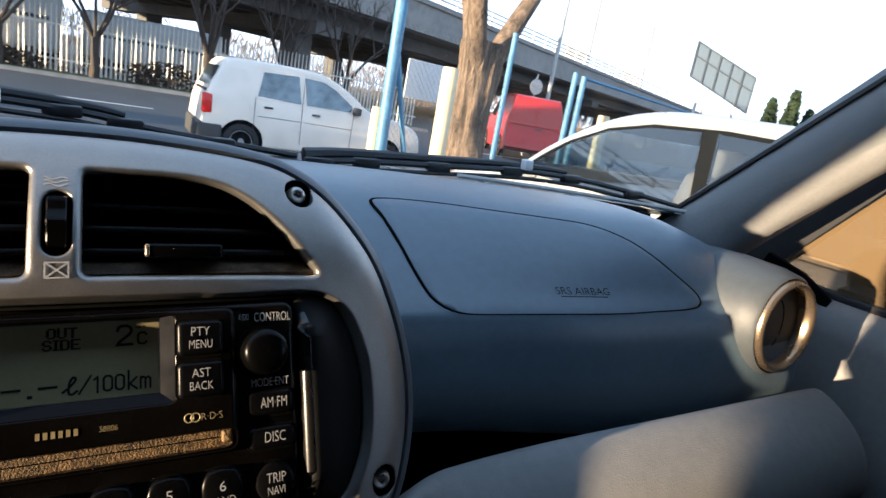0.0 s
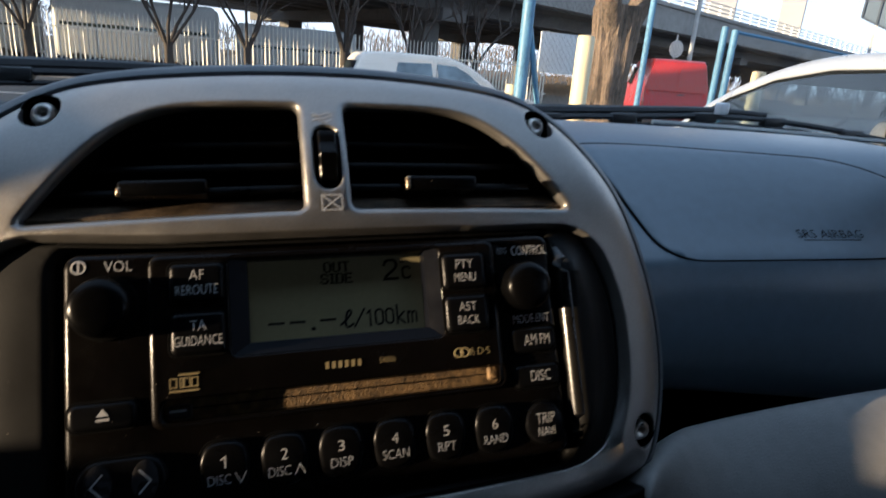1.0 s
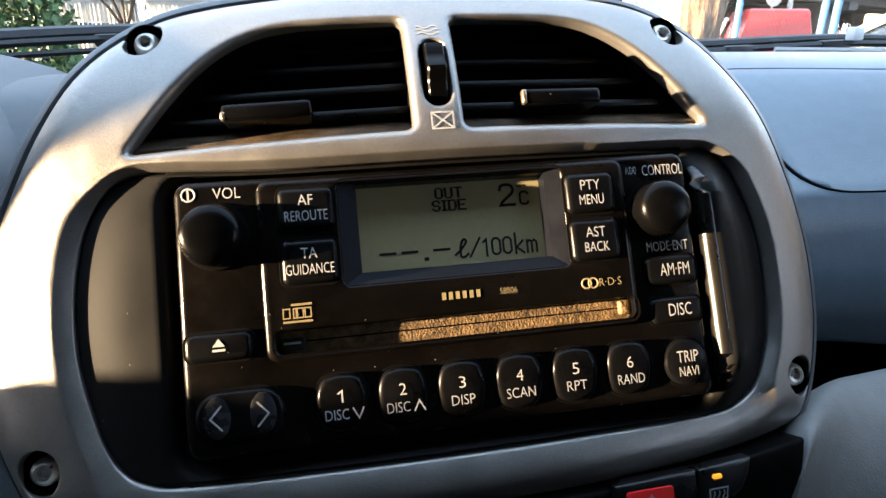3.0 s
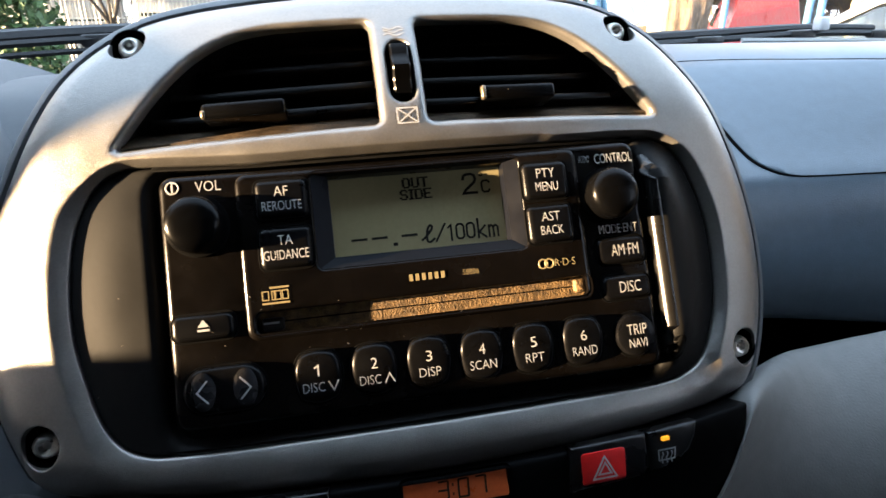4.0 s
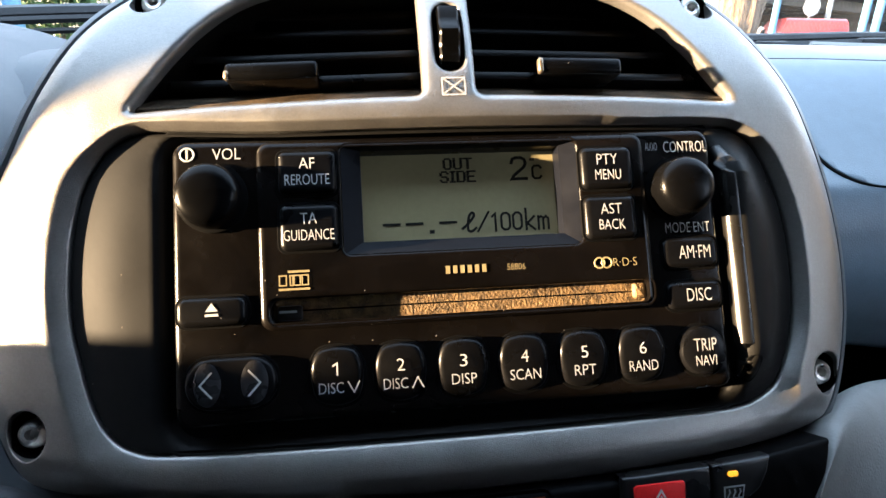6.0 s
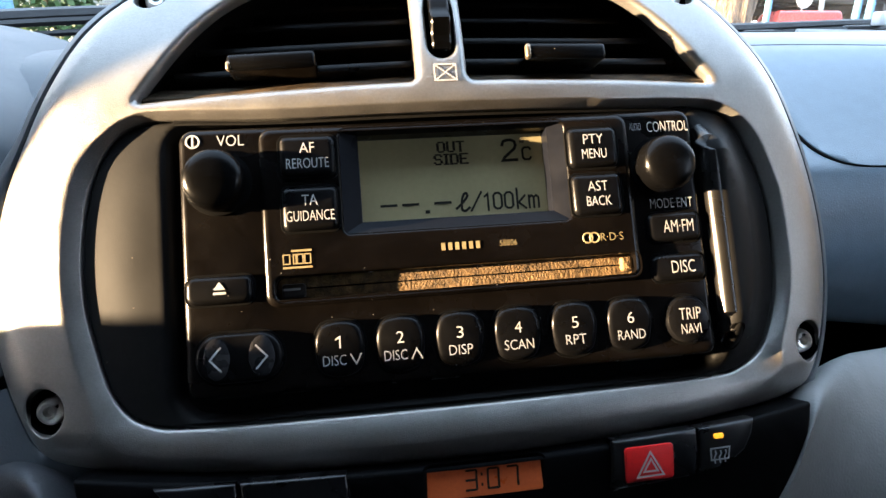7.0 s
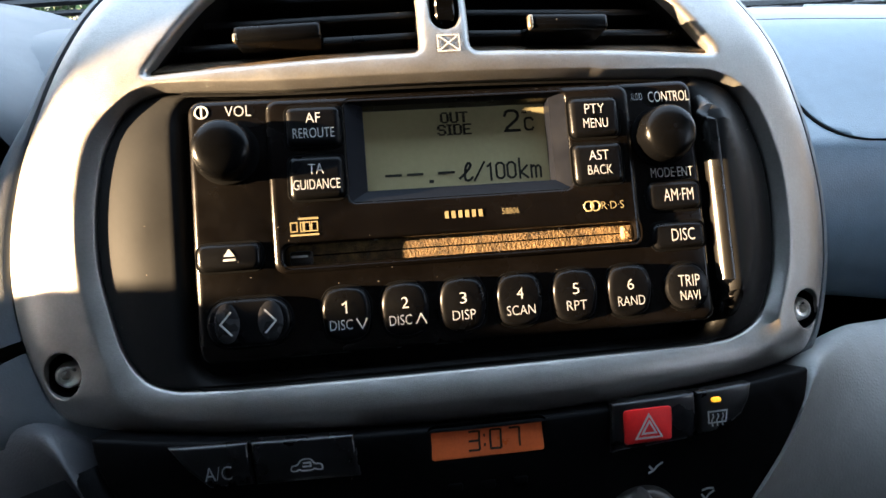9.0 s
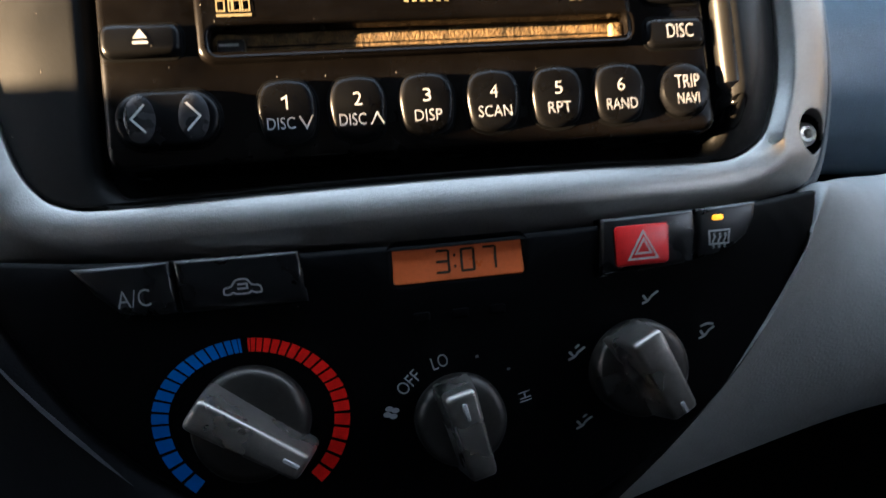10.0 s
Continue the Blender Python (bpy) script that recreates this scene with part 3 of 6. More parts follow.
def vent_wheel():
    t = thing("vent_wheel", at_panel(44.3, 117), "ribbed black thumb wheel between the vents", "vent wheel")
    bm = bmesh.new()
    n, rows = 44, []
    for w in (-0.0036, -0.0030, 0.0030, 0.0036):
        ring = []
        for i in range(n):
            a = 2 * math.pi * i / n
            r = 0.0146 + 0.0011 * math.cos(9 * a) - (0.0006 if abs(w) > 0.0033 else 0)
            ring.append(bm.verts.new((0.0443 + w, 0.0095 - r * math.cos(a), 0.1175 + r * math.sin(a))))
        rows.append(ring)
    for a, b in zip(rows, rows[1:]):
        for j in range(n):
            bm.faces.new((a[j], a[(j + 1) % n], b[(j + 1) % n], b[j]))
    bm.faces.new(rows[0])
    bm.faces.new(rows[-1])
    bmesh.ops.recalc_face_normals(bm, faces=bm.faces)
    part("wheel", bm, KNOB, t)
    part("well", solid([rrect(0.0385, 0.0500, 0.103, 0.132, 0.005)], -0.030, -0.016, 0.0005, 1), DARK, t, "black wheel well")
    return t


# ---- car stereo ----
DOTS = {"O": (" ### ", "#   #", "#   #", "#   #", "#   #", "#   #", " ### "), "U": ("#   #", "#   #", "#   #", "#   #", "#   #", "#   #", " ### "), "T": ("#####", "  #  ", "  #  ", "  #  ", "  #  ", "  #  ", "  #  "),
        "S": (" ### ", "#   #", "#    ", " ### ", "    #", "#   #", " ### "), "I": ("###", " # ", " # ", " # ", " # ", " # ", "###"), "D": ("#### ", "#   #", "#   #", "#   #", "#   #", "#   #", "#### "), "E": ("#####", "#    ", "#    ", "#### ", "#    ", "#    ", "#####")}


def car_stereo():
    t = thing("car_stereo", at_panel(45, -13), "black double-height car stereo with grey-green display and worn dusty keys", "car stereo")
    F, R = 0.0, 0.0026  # heights of the face and of the raised middle
    body = part("body", solid([rrect(-0.0515, 0.1395, -0.0130, 0.0815, 0.005), rrect(0.0035, 0.0882, 0.0395, 0.0785, 0.002), rrect(-0.0210, 0.1120, 0.0178, 0.0278, 0.002)], -0.019, F, [0.0028, 0.0008, 0.0008], 4), GLOSS, t, "glossy black faceplate")
    mid_holes = [rrect(0.0045, 0.0872, 0.0405, 0.0775, 0.0025), rrect(-0.0200, 0.1110, 0.0188, 0.0268, 0.0028)]
    part("middle_plate", solid([rrect(-0.0238, 0.1125, 0.0165, 0.0800, 0.0045)] + mid_holes, -0.003, R, [0.0026, 0.0012, 0.0012], 4), GLOSS, t, "raised glossy black middle plate")
    # display in a sloped well
    lens = part("display", solid([rrect(0.0095, 0.0830, 0.0440, 0.0775, 0.001)], -0.0105, -0.0080, 0.0003, 1), LCD, t, "grey-green liquid crystal display")
    well = bmesh.new()
    o = [(0.0045, 0.0405), (0.0872, 0.0405), (0.0872, 0.0775), (0.0045, 0.0775)]
    i_ = [(0.0110, 0.0448), (0.0818, 0.0448), (0.0818, 0.0766), (0.0110, 0.0766)]
    vo = [well.verts.new((x, -(R - 0.0006), z)) for x, z in o]
    vm = [well.verts.new((x, 0.0012, z)) for x, z in i_]
    vi = [well.verts.new((x, 0.0090, z)) for x, z in i_]
    for a, b in ((vo, vm), (vm, vi)):
        for j in range(4):
            well.faces.new((a[j], a[(j + 1) % 4], b[(j + 1) % 4], b[j]))
    bmesh.ops.recalc_face_normals(well, faces=well.faces)
    part("display_well", well, WELL, t, "sloped black display surround", flat=True)
    H = -0.0077
    seg = lambda name, bm, label="": part("lettering" if name == "word" else name, bm, SEGMENT, lens, label)
    # dot-matrix words, drawn row by row
    for text, x0, zt in (("OUT", 40.6, 74.6), ("SIDE", 39.2, 69.8)):
        dots = []
        for ch in text:
            for r, bits in enumerate(DOTS[ch]):
                run = [c for c, b in enumerate(bits) if b == "#"]
                while run:
                    k = 1
                    while k < len(run) and run[k] == run[0] + k:
                        k += 1
                    dots.append([(x0 + 0.62 * run[0] + 0.10, zt - 0.62 * r), (x0 + 0.62 * (run[0] + k) + 0.02, zt - 0.62 * r)])
                    run = run[k:]
            x0 += 0.62 * (len(DOTS[ch][0]) + 1)
        seg("word", strokes(dots, 0.60, H))
    seg("segment", strokes([[(65.9, 72.4), (66.4, 73.8), (67.6, 74.3), (69.6, 74.3), (70.8, 73.6), (71.2, 72.2), (70.6, 70.8), (66.6, 67.6), (65.9, 66.4), (71.4, 66.4)]], 1.15, H), "large digit two")
    seg("word", strokes([[(73.2, 73.6), (74.3, 73.6)]], 1.1, H))
    seg("word", strokes([[(76.9, 70.3), (76.3, 71.1), (74.5, 71.1), (73.7, 70.3), (73.7, 67.2), (74.5, 66.4), (76.3, 66.4), (76.9, 67.2)]], 0.85, H))
    for a, b in ((17.8, 24.2), (26.0, 32.4), (38.0, 44.6)):
        seg("segment", strokes([[(a + 0.4, 51.3), (b - 0.4, 51.3)]], 0.95, H))
    seg("segment", strokes([[(35.0, 48.2), (35.7, 48.2)]], 1.35, H))
    seg("segment", strokes([spline([(46.4, 48.8), (48.6, 50.6), (50.8, 53.4), (50.0, 54.5), (48.8, 52.6), (48.4, 48.6), (49.6, 47.7), (51.4, 48.9)], 4, False)], 0.95, H))
    ring0 = [(0.0, 48.8), (0.9, 47.9), (2.2, 47.9), (3.1, 48.8), (3.1, 53.0), (2.2, 53.9), (0.9, 53.9), (0.0, 53.0), (0.0, 48.8)]
    seg("word", strokes([[(52.0, 47.6), (56.2, 54.6)]], 0.8, H))
    seg("word", strokes([[(57.4, 52.8), (58.6, 53.8), (58.6, 47.5)]], 0.85, H))
    for x0 in (60.8, 65.2):
        seg("word", strokes([[(x0 + x, z) for x, z in ring0]], 0.85, H))
    seg("word", strokes([[(70.0, 47.5), (70.0, 55.2)], [(73.0, 52.3), (70.4, 49.8), (73.2, 47.5)]], 0.85, H))
    seg("word", strokes([[(74.6, 47.5), (74.6, 52.3)], [(74.7, 51.4), (75.6, 52.2), (76.4, 51.6), (76.4, 47.5)], [(76.5, 51.4), (77.4, 52.2), (78.3, 51.4), (78.3, 47.5)]], 0.8, H))
    # disc slot
    slot = part("disc_slot", solid([rrect(-0.0205, 0.1115, 0.0185, 0.0272, 0.0025)], -0.013, -0.0040, 0.0004, 1), FELT, t, "grainy brown felt disc flap, dusty in the sun")
    part("flap_line", solid([rrect(-0.018, 0.110, 0.02255, 0.0231, 0.0002, 1)], -0.0048, -0.0039, 0.0001, 1), DARK, slot)
    part("slot_lever", solid([rrect(-0.0185, -0.0105, 0.0196, 0.0246, 0.001)], -0.0060, -0.0012, 0.0008, 2), GUNDARK, slot, "small grey slot lever")
    part("slot_tab", solid([rrect(0.1062, 0.1108, 0.0202, 0.0258, 0.001)], -0.0060, -0.0022, 0.0012, 3), FELT, slot, "worn tab at the slot's end")
    part("lever_mark", strokes([[(-17.6, 22.6), (-12.4, 22.6)]], 0.8, -0.0010), DIMPRINT, slot)

    def key(name, lp, h, mat_=KEYCAP, base=F - 0.002, bev=0.0019, label=""):
        return part(name, solid([lp], base, h, bev, 4), mat_, t, label)

    def rim(lp, h):
        part("key_gap", solid([inset(lp if area(lp) > 0 else lp[::-1], -0.0009)], h - 0.001, h + 0.00012, 0.0001, 1), DARK, t)

    def legend(k, w, x, z, wd, ht, h, m_=PRINT, turn=0):
        part("legend", word(w, x, z, wd, ht, h + 0.00018, turn), m_, k)

    kh = R + 0.0020
    for w1, w2, x0, x1, z0, z1, wa, wb in (("AF", "REROUTE", -16.2, 3.0, 61.2, 76.0, 5.2, 14.6), ("TA", "GUIDANCE", -16.2, 3.0, 42.3, 57.8, 5.4, 16.4), ("PTY", "MENU", 88.0, 106.8, 59.3, 74.4, 7.6, 9.4), ("AST", "BACK", 88.0, 106.8, 41.5, 56.8, 7.6, 9.4)):
        lp = mm(rrect(x0, x1, z0, z1, 2.4))
        rim(lp, R)
        k = key("key", lp, kh, base=0, bev=0.0021)
        cx, cz = (x0 + x1) / 2, (z0 + z1) / 2
        legend(k, w1, cx, cz + 2.9, wa, 3.7, kh)
        legend(k, w2, cx, cz - 2.6, wb, 3.6, kh, PRINT)
    for w1, x0, x1, z0, z1, wa in (("AM·FM", 116.6, 137.6, 30.0, 41.0, 11.8), ("DISC", 116.8, 137.6, 15.2, 25.2, 9.2)):
        lp = mm(rrect(x0, x1, z0, z1, 3.0))
        rim(lp, F)
        k = key("key", lp, F + 0.0017)
        legend(k, w1, (x0 + x1) / 2 + 1.2, (z0 + z1) / 2 + 0.2, wa, 4.6, F + 0.0017)
    lp = mm(rrect(-49.8, -27.8, 19.2, 28.8, 3.0))
    rim(lp, F)
    k = key("eject_key", lp, F + 0.0026)
    tri = bmesh.new()
    tri.faces.new([tri.verts.new((x / 1000, -F - 0.0028, z / 1000)) for x, z in ((-40.6, 24.1), (-36.6, 24.1), (-38.6, 26.8))])
    part("legend", join(tri, strokes([[(-40.4, 22.9), (-36.8, 22.9)]], 0.8, F + 0.0028)), PRINT, k)
    for i, (w2, wd) in enumerate((("DISC", 8.0), ("DISC", 8.0), ("DISP", 8.4), ("SCAN", 10.6), ("RPT", 7.6), ("RAND", 10.4))):
        cx, cz = 0.4 + 20.95 * i, 0.5
        pts = [(cx - 8.3, cz - 2), (cx - 8.4, cz + 4), (cx - 6.2, cz + 8.6), (cx - 2, cz + 9.9), (cx + 2, cz + 9.9), (cx + 6.2, cz + 8.6), (cx + 8.4, cz + 4), (cx + 8.3, cz - 2), (cx + 6.8, cz - 7.2), (cx + 2.4, cz - 9.3), (cx - 2.4, cz - 9.3), (cx - 6.8, cz - 7.2)]
        lp = mm(spline(pts[::-1], 3))
        rim(lp, F)
        bm = solid([lp], F - 0.002, F + 0.0030, 0.0020, 4)
        for v in bm.verts:
            if v.co.y < -0.001:
                v.co.y += 0.0018 * max(0, (cz / 1000 + 0.002 - v.co.z) / 0.012)
        k = part("preset_key", bm, KEYCAP, t)
        if i == 0:
            part("legend", strokes([[(cx - 1.1, cz + 3.7), (cx + 0.2, cz + 4.5), (cx + 0.2, cz + 0.8)]], 0.55, F + 0.0032), PRINT, k)
        else:
            legend(k, str(i + 1), cx, cz + 2.7, 2.5, 4.0, F + 0.0030)
        dx = -1.9 if i < 2 else 0
        legend(k, w2, cx + dx, cz - 3.4, wd, 3.5, F + 0.0026, DIMPRINT)
        if i < 2:
            s = -1 if i == 0 else 1
            part("legend", strokes([[(cx + 3.6, cz - 3.4 - s * 1.7), (cx + 5.4, cz - 3.4 + s * 1.7), (cx + 7.2, cz - 3.4 - s * 1.7)]], 0.45, F + 0.0029), DIMPRINT, k)
    lp = ell(0.1277, 0.0007, 0.0086, 0.0088)
    rim(lp, F)
    k = part("trip_key", lathe(0.1277, 0.0007, [(0.0086, -0.002), (0.0086, 0.0016), (0.0080, 0.0029), (0.0068, 0.0034), (0.003, 0.0035)]), KEYCAP, t)
    legend(k, "TRIP", 127.7, 2.9, 8.4, 4.2, 0.0036)
    legend(k, "NAVI", 127.7, -2.6, 7.6, 3.5, 0.0034)
    # seek rocker
    lp = mm(rrect(-47.8, -18.8, -7.6, 9.2, 8.0, 8))
    rim(lp, F)
    rk = key("seek_rocker", lp, F + 0.0022)
    for cx, s in ((-40.6, -1), (-25.8, 1)):
        # raised metallic dome in place of a hollow, shaped to give its sheen
        lens_ = lathe(cx / 1000, 0.0008, [(0.0072, 0.0018), (0.0069, 0.0023), (0.0060, 0.0026), (0.0045, 0.0029), (0.0025, 0.0031), (0.0003, 0.00315)], 32)
        for v in lens_.verts:
            v.co.x = cx / 1000 + (v.co.x - cx / 1000) * 0.62
        part("thumb_pad", lens_, DIMPLE, rk, "metallic dome standing in for the sheen of a thumb hollow")
        part("legend", strokes([[(cx + s * -1.6, 4.6), (cx + s * 2.0, 0.7), (cx + s * -1.6, -3.2)]], 0.6, 0.0033), PRINT, rk)
    # knobs
    for cx, cz, h, wd in ((-38.2, 61.6, 0.0105, 0.0104), (124.3, 58.8, 0.0118, 0.0102)):
        x, z = cx / 1000, cz / 1000
        part("knob_collar", lathe(x, z, [(0.0118, -0.001), (0.0117, 0.0008), (0.0108, 0.0010)]), DARK, t)
        k = part("knob", lathe(x, z, [(wd, 0.0005), (wd + 0.0002, 0.002), (wd, h - 0.0040), (wd - 0.0003, h - 0.0028), (wd - 0.0009, h - 0.0018), (wd - 0.0018, h - 0.0010), (wd - 0.0030, h - 0.0004), (wd - 0.0048, h), (wd - 0.007, h + 0.0003), (0.0004, h + 0.0005)], 48), KNOB, t, "satin black turning knob with a worn rim")
    # prints on the face
    put = lambda w, x, z, wd, ht, h, m_=PRINT, turn=0: part("print", word(w, x, z, wd, ht, h + 0.0002, turn), m_, body)
    put("VOL", -33.4, 76.6, 9.2, 3.9, F)
    ring = solid([ell(-0.0462, 0.0767, 0.0025, None, 24), ell(-0.0462, 0.0767, 0.0019, None, 24)], F - 0.0002, F + 0.0002, 0.0001, 1)
    part("print", join(ring, strokes([[(-46.2, 75.2), (-46.2, 78.2)]], 0.7, F + 0.00025)), PRINT, body)
    put("AUDIO", 116.4, 74.9, 4.6, 2.9, F, DIMPRINT)
    put("CONTROL", 129.4, 74.6, 16.6, 4.1, F)
    put("MODE·ENT", 127.4, 44.8, 16.8, 3.7, F, PRINT)
    put("58806", 62.6, 33.6, 6.4, 2.2, R, GOLD)
    put("R·D·S", 101.6, 33.3, 8.6, 2.9, R, GOLD)
    for x in (92.4, 95.0):
        part("print", solid([ell(x / 1000, 0.0333, 0.0021, None, 20), ell(x / 1000, 0.0333, 0.0015, None, 20)], R - 0.0001, R + 0.0002, 0.0001, 1), GOLD, body)
    # maker's mark and disc mark as plain bars
    for i in range(6):
        x = 38.9 + 2.5 * i
        part("maker_bar", strokes([[(x, 32.9), (x, 34.4)]], 1.45, R + 0.0002), GOLD, body)
    for x, w in ((-15.8, 2.2), (-13.0, 0.9), (-11.2, 2.0), (-8.6, 2.0)):
        part("disc_mark_bar", strokes([[(x - w / 2, 31.2), (x + w / 2, 31.2), (x + w / 2, 34.4), (x - w / 2, 34.4), (x - w / 2, 31.2)]], 0.42, R + 0.0002), GOLD, body)
    part("disc_mark_bar", strokes([[(-13.8, 35.7), (-7.4, 35.7)]], 0.75, R + 0.0002), GOLD, body)
    part("disc_mark_bar", strokes([[(-16.9, 29.9), (-7.4, 29.9)]], 0.7, R + 0.0002), GOLD, body)
    return t


# ---- heater panel ----
LOW = mirror([(0, -41.8), (58, -41.0), (104, -38.6), (133.5, -35.0), (134.2, -35.6), (133.4, -41), (128.5, -55), (115, -82), (97, -104), (72, -123), (42, -137), (0, -144)])


def turn_knob(t, cx, cz, r, point, bar_l, bar_w, near=False):
    x, z = cx / 1000, cz / 1000
    h = climate_bow(x, z)
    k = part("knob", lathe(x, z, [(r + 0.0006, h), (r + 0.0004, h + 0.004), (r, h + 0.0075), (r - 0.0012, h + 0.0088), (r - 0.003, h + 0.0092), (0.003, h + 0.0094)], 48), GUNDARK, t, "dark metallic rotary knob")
    bar = box(-bar_w / 2, bar_w / 2, -0.0205, 0.0, -r + 0.0005, bar_l, 0.0022, 3)
    for v in bar.verts:
        if v.co.y < -0.01:
            v.co.x *= 0.72
            v.co.z = v.co.z * 0.93
        if v.co.z > 0:
            v.co.x *= 1 - 0.16 * v.co.z / bar_l
            v.co.y *= 1 - 0.22 * v.co.z / bar_l
    m = Matrix.Translation((x, -h - 0.004, z)) @ Matrix.Rotation(radians(point), 4, "Y")
    part("grip", tf(bar, m), GUNMETAL, k, "raised tapered finger grip, brightened for its highlights")
    mark = box(-0.0007, 0.0007, -0.0212, -0.0180, -r * 0.66, -r * 0.30, 0.0003, 1) if near else box(-0.0007, 0.0007, -0.0178, -0.0150, bar_l * 0.62, bar_l * 0.86, 0.0003, 1)
    part("pointer_mark", tf(mark, m), GREY, k, "faded grey pointer line")


def heater_panel():
    t = thing("heater_panel", at_panel(43.5, -140), "matt black heater control panel with three rotary knobs", "heater controls")
    lp = fine(round_poly(LOW, 0.012))
    win = rrect(0.0272, 0.0672, -0.0532, -0.0424, 0.0015)
    part("panel", solid([lp, fine(win)], -0.014, 0.0, 0.0018, 3, grid=0.010, bend=climate_bow), CLIMATE, t, "matt black panel", angle=50)
    cb = climate_bow
    # clock
    clock = part("clock", solid([rrect(0.0268, 0.0676, -0.0536, -0.0420, 0.001)], -0.006, -0.0008, 0.0003, 1, bend=lambda x, z: 0.002), AMBER, t, "lit amber clock display")
    hc = 0.0016

    def digit(x, segs):
        w, hh, zc = 1.9, 3.3, -47.8
        lines = {"a": [(-w, hh), (w, hh)], "b": [(w, hh), (w, 0)], "c": [(w, 0), (w, -hh)], "d": [(-w, -hh), (w, -hh)], "e": [(-w, 0), (-w, -hh)], "f": [(-w, hh), (-w, 0)], "g": [(-w, 0), (w, 0)]}
        ls = []
        for s in segs:
            (ax, az), (bx, bz) = lines[s]
            k = 0.86
            mx_, mz_ = (ax + bx) / 2, (az + bz) / 2
            ls.append([(x + mx_ + (ax - mx_) * k + 0.05 * (zc + az + 47.6), zc + mz_ + (az - mz_) * k), (x + mx_ + (bx - mx_) * k, zc + mz_ + (bz - mz_) * k)])
        for ln in ls:
            part("segment", strokes([ln], 0.8, hc), SEGMENT, clock)

    digit(42.2, "abgcd")
    digit(50.0, "abcdef")
    digit(56.8, "abc")
    for z in (-46.4, -49.8):
        part("dot", strokes([[(46.0, z), (46.0, z + 0.5)]], 0.7, hc), SEGMENT, clock)
    for x in (34.6, 46.6, 58.4):
        part("set_button", solid([mm(rrect(x - 2.6, x + 2.6, -65.6, -62.6, 0.8))], -0.004, 0.0012, 0.0005, 2, bend=cb), CLIMATE, t)

    def push(name, lp_, mat_=BUTTON, h=0.0024):
        return part(name, solid([fine(mm(lp_), 0.006)], -0.004, h, 0.0016, 3, bend=cb), mat_, t, "black push button with a bevelled lip")

    k = push("button", [(-63.5, -39.9), (-36.2, -40.0), (-35.0, -55.0), (-50, -55.0), (-57, -48.0)])
    part("legend", word("A/C", -46.5, -49.8, 9.2, 5.0, 0.0026, 0, cb), DIMPRINT, k)
    k = push("button", [(-35.2, -40.0), (0.2, -40.4), (1.6, -55.5), (-34.0, -55.2)])
    car = spline([(-23.4, -51.6), (-23.2, -49.6), (-20.6, -49.0), (-18.6, -46.9), (-14.6, -46.8), (-12.8, -48.8), (-9.8, -49.4), (-9.4, -51.6), (-11.5, -51.8), (-13.0, -51.2), (-14.4, -51.8), (-18.6, -51.8), (-20.0, -51.2), (-21.4, -51.8)], 3)
    small = lambda ln: [(-16.4 + 0.74 * (x + 16.4), -49.6 + 0.8 * (z + 49.6)) for x, z in ln]
    part("legend", join(strokes([small(car + car[:1])], 0.5, 0.0026, bend=cb), strokes([small([(-17.8, -48.4), (-14.6, -48.4), (-14.6, -50.0), (-18.0, -50.0)])], 0.6, 0.0026, bend=cb)), DIMPRINT, k)
    k = push("hazard_button", [(93.0, -39.4), (126.0, -38.6), (125.4, -55.6), (92.4, -57.6)])
    rd = part("red_cap", solid([mm(rrect(97.0, 115.8, -55.0, -42.2, 1.4))], 0.001, 0.0030, 0.0006, 2, bend=cb), RED, k, "glossy red hazard cap")
    for s in (1.0, 0.52):
        tri = [(106.4 + s * a, -49.4 + s * b) for a, b in ((-5.0, -3.6), (5.0, -3.6), (0, 5.0), (-5.0, -3.6))]
        part("triangle", strokes([tri], 0.7, 0.0033, bend=cb), PRINT, rd)
    k = push("defrost_button", [(126.6, -38.6), (150.0, -37.6), (148.4, -43.0), (145.0, -48.5), (139.5, -52.5), (133.0, -54.6), (126.2, -55.4)])
    part("lamp", solid([mm(rrect(132.2, 136.0, -43.0, -41.2, 0.8))], 0.001, 0.0032, 0.0004, 2, bend=cb), LED, k, "lit amber indicator")
    grille = [[(129.4, -46.0), (139.0, -46.0), (138.6, -51.0), (129.8, -51.0), (129.4, -46.0)]]
    grille += [[(x, -47.2), (x + 0.5, -48.4), (x - 0.4, -50.0), (x + 0.2, -52.4)] for x in (131.6, 134.2, 136.8)]
    grille = [[(134.2 + 0.80 * (x - 134.2), -48.6 + 0.86 * (z + 48.6)) for x, z in ln] for ln in grille]
    part("legend", strokes(grille, 0.6, 0.0026, bend=cb), DIMPRINT, k)
    # temperature scale
    def scale(a0, a1, count, m_, thin_first):
        for i in range(count):
            f0, f1 = i / count, (i + 0.80) / count
            e = 1.45
            g = (lambda q: q ** e) if thin_first else (lambda q: 1 - (1 - q) ** e)
            s0, s1 = radians(a0 + (a1 - a0) * g(f0)), radians(a0 + (a1 - a0) * g(f1))
            bm = bmesh.new()
            q = []
            for r_, an in ((25.2, s0), (30.2, s0), (30.2, (s0 + s1) / 2), (30.2, s1), (25.2, s1), (25.2, (s0 + s1) / 2)):
                x, z = (-18.8 + r_ * math.sin(an) * (0.96 if an > 0 else 1)) / 1000, (-90.0 + r_ * math.cos(an) * (0.84 if math.cos(an) > 0 else 1)) / 1000
                q.append(bm.verts.new((x, -cb(x, z) - 0.00025, z)))
            bm.faces.new(q)
            part("scale_bar", bm, m_, t)

    scale(-1.5, -139, 18, BLUEPRINT, True)
    scale(2.5, 144, 19, REDPRINT, True)
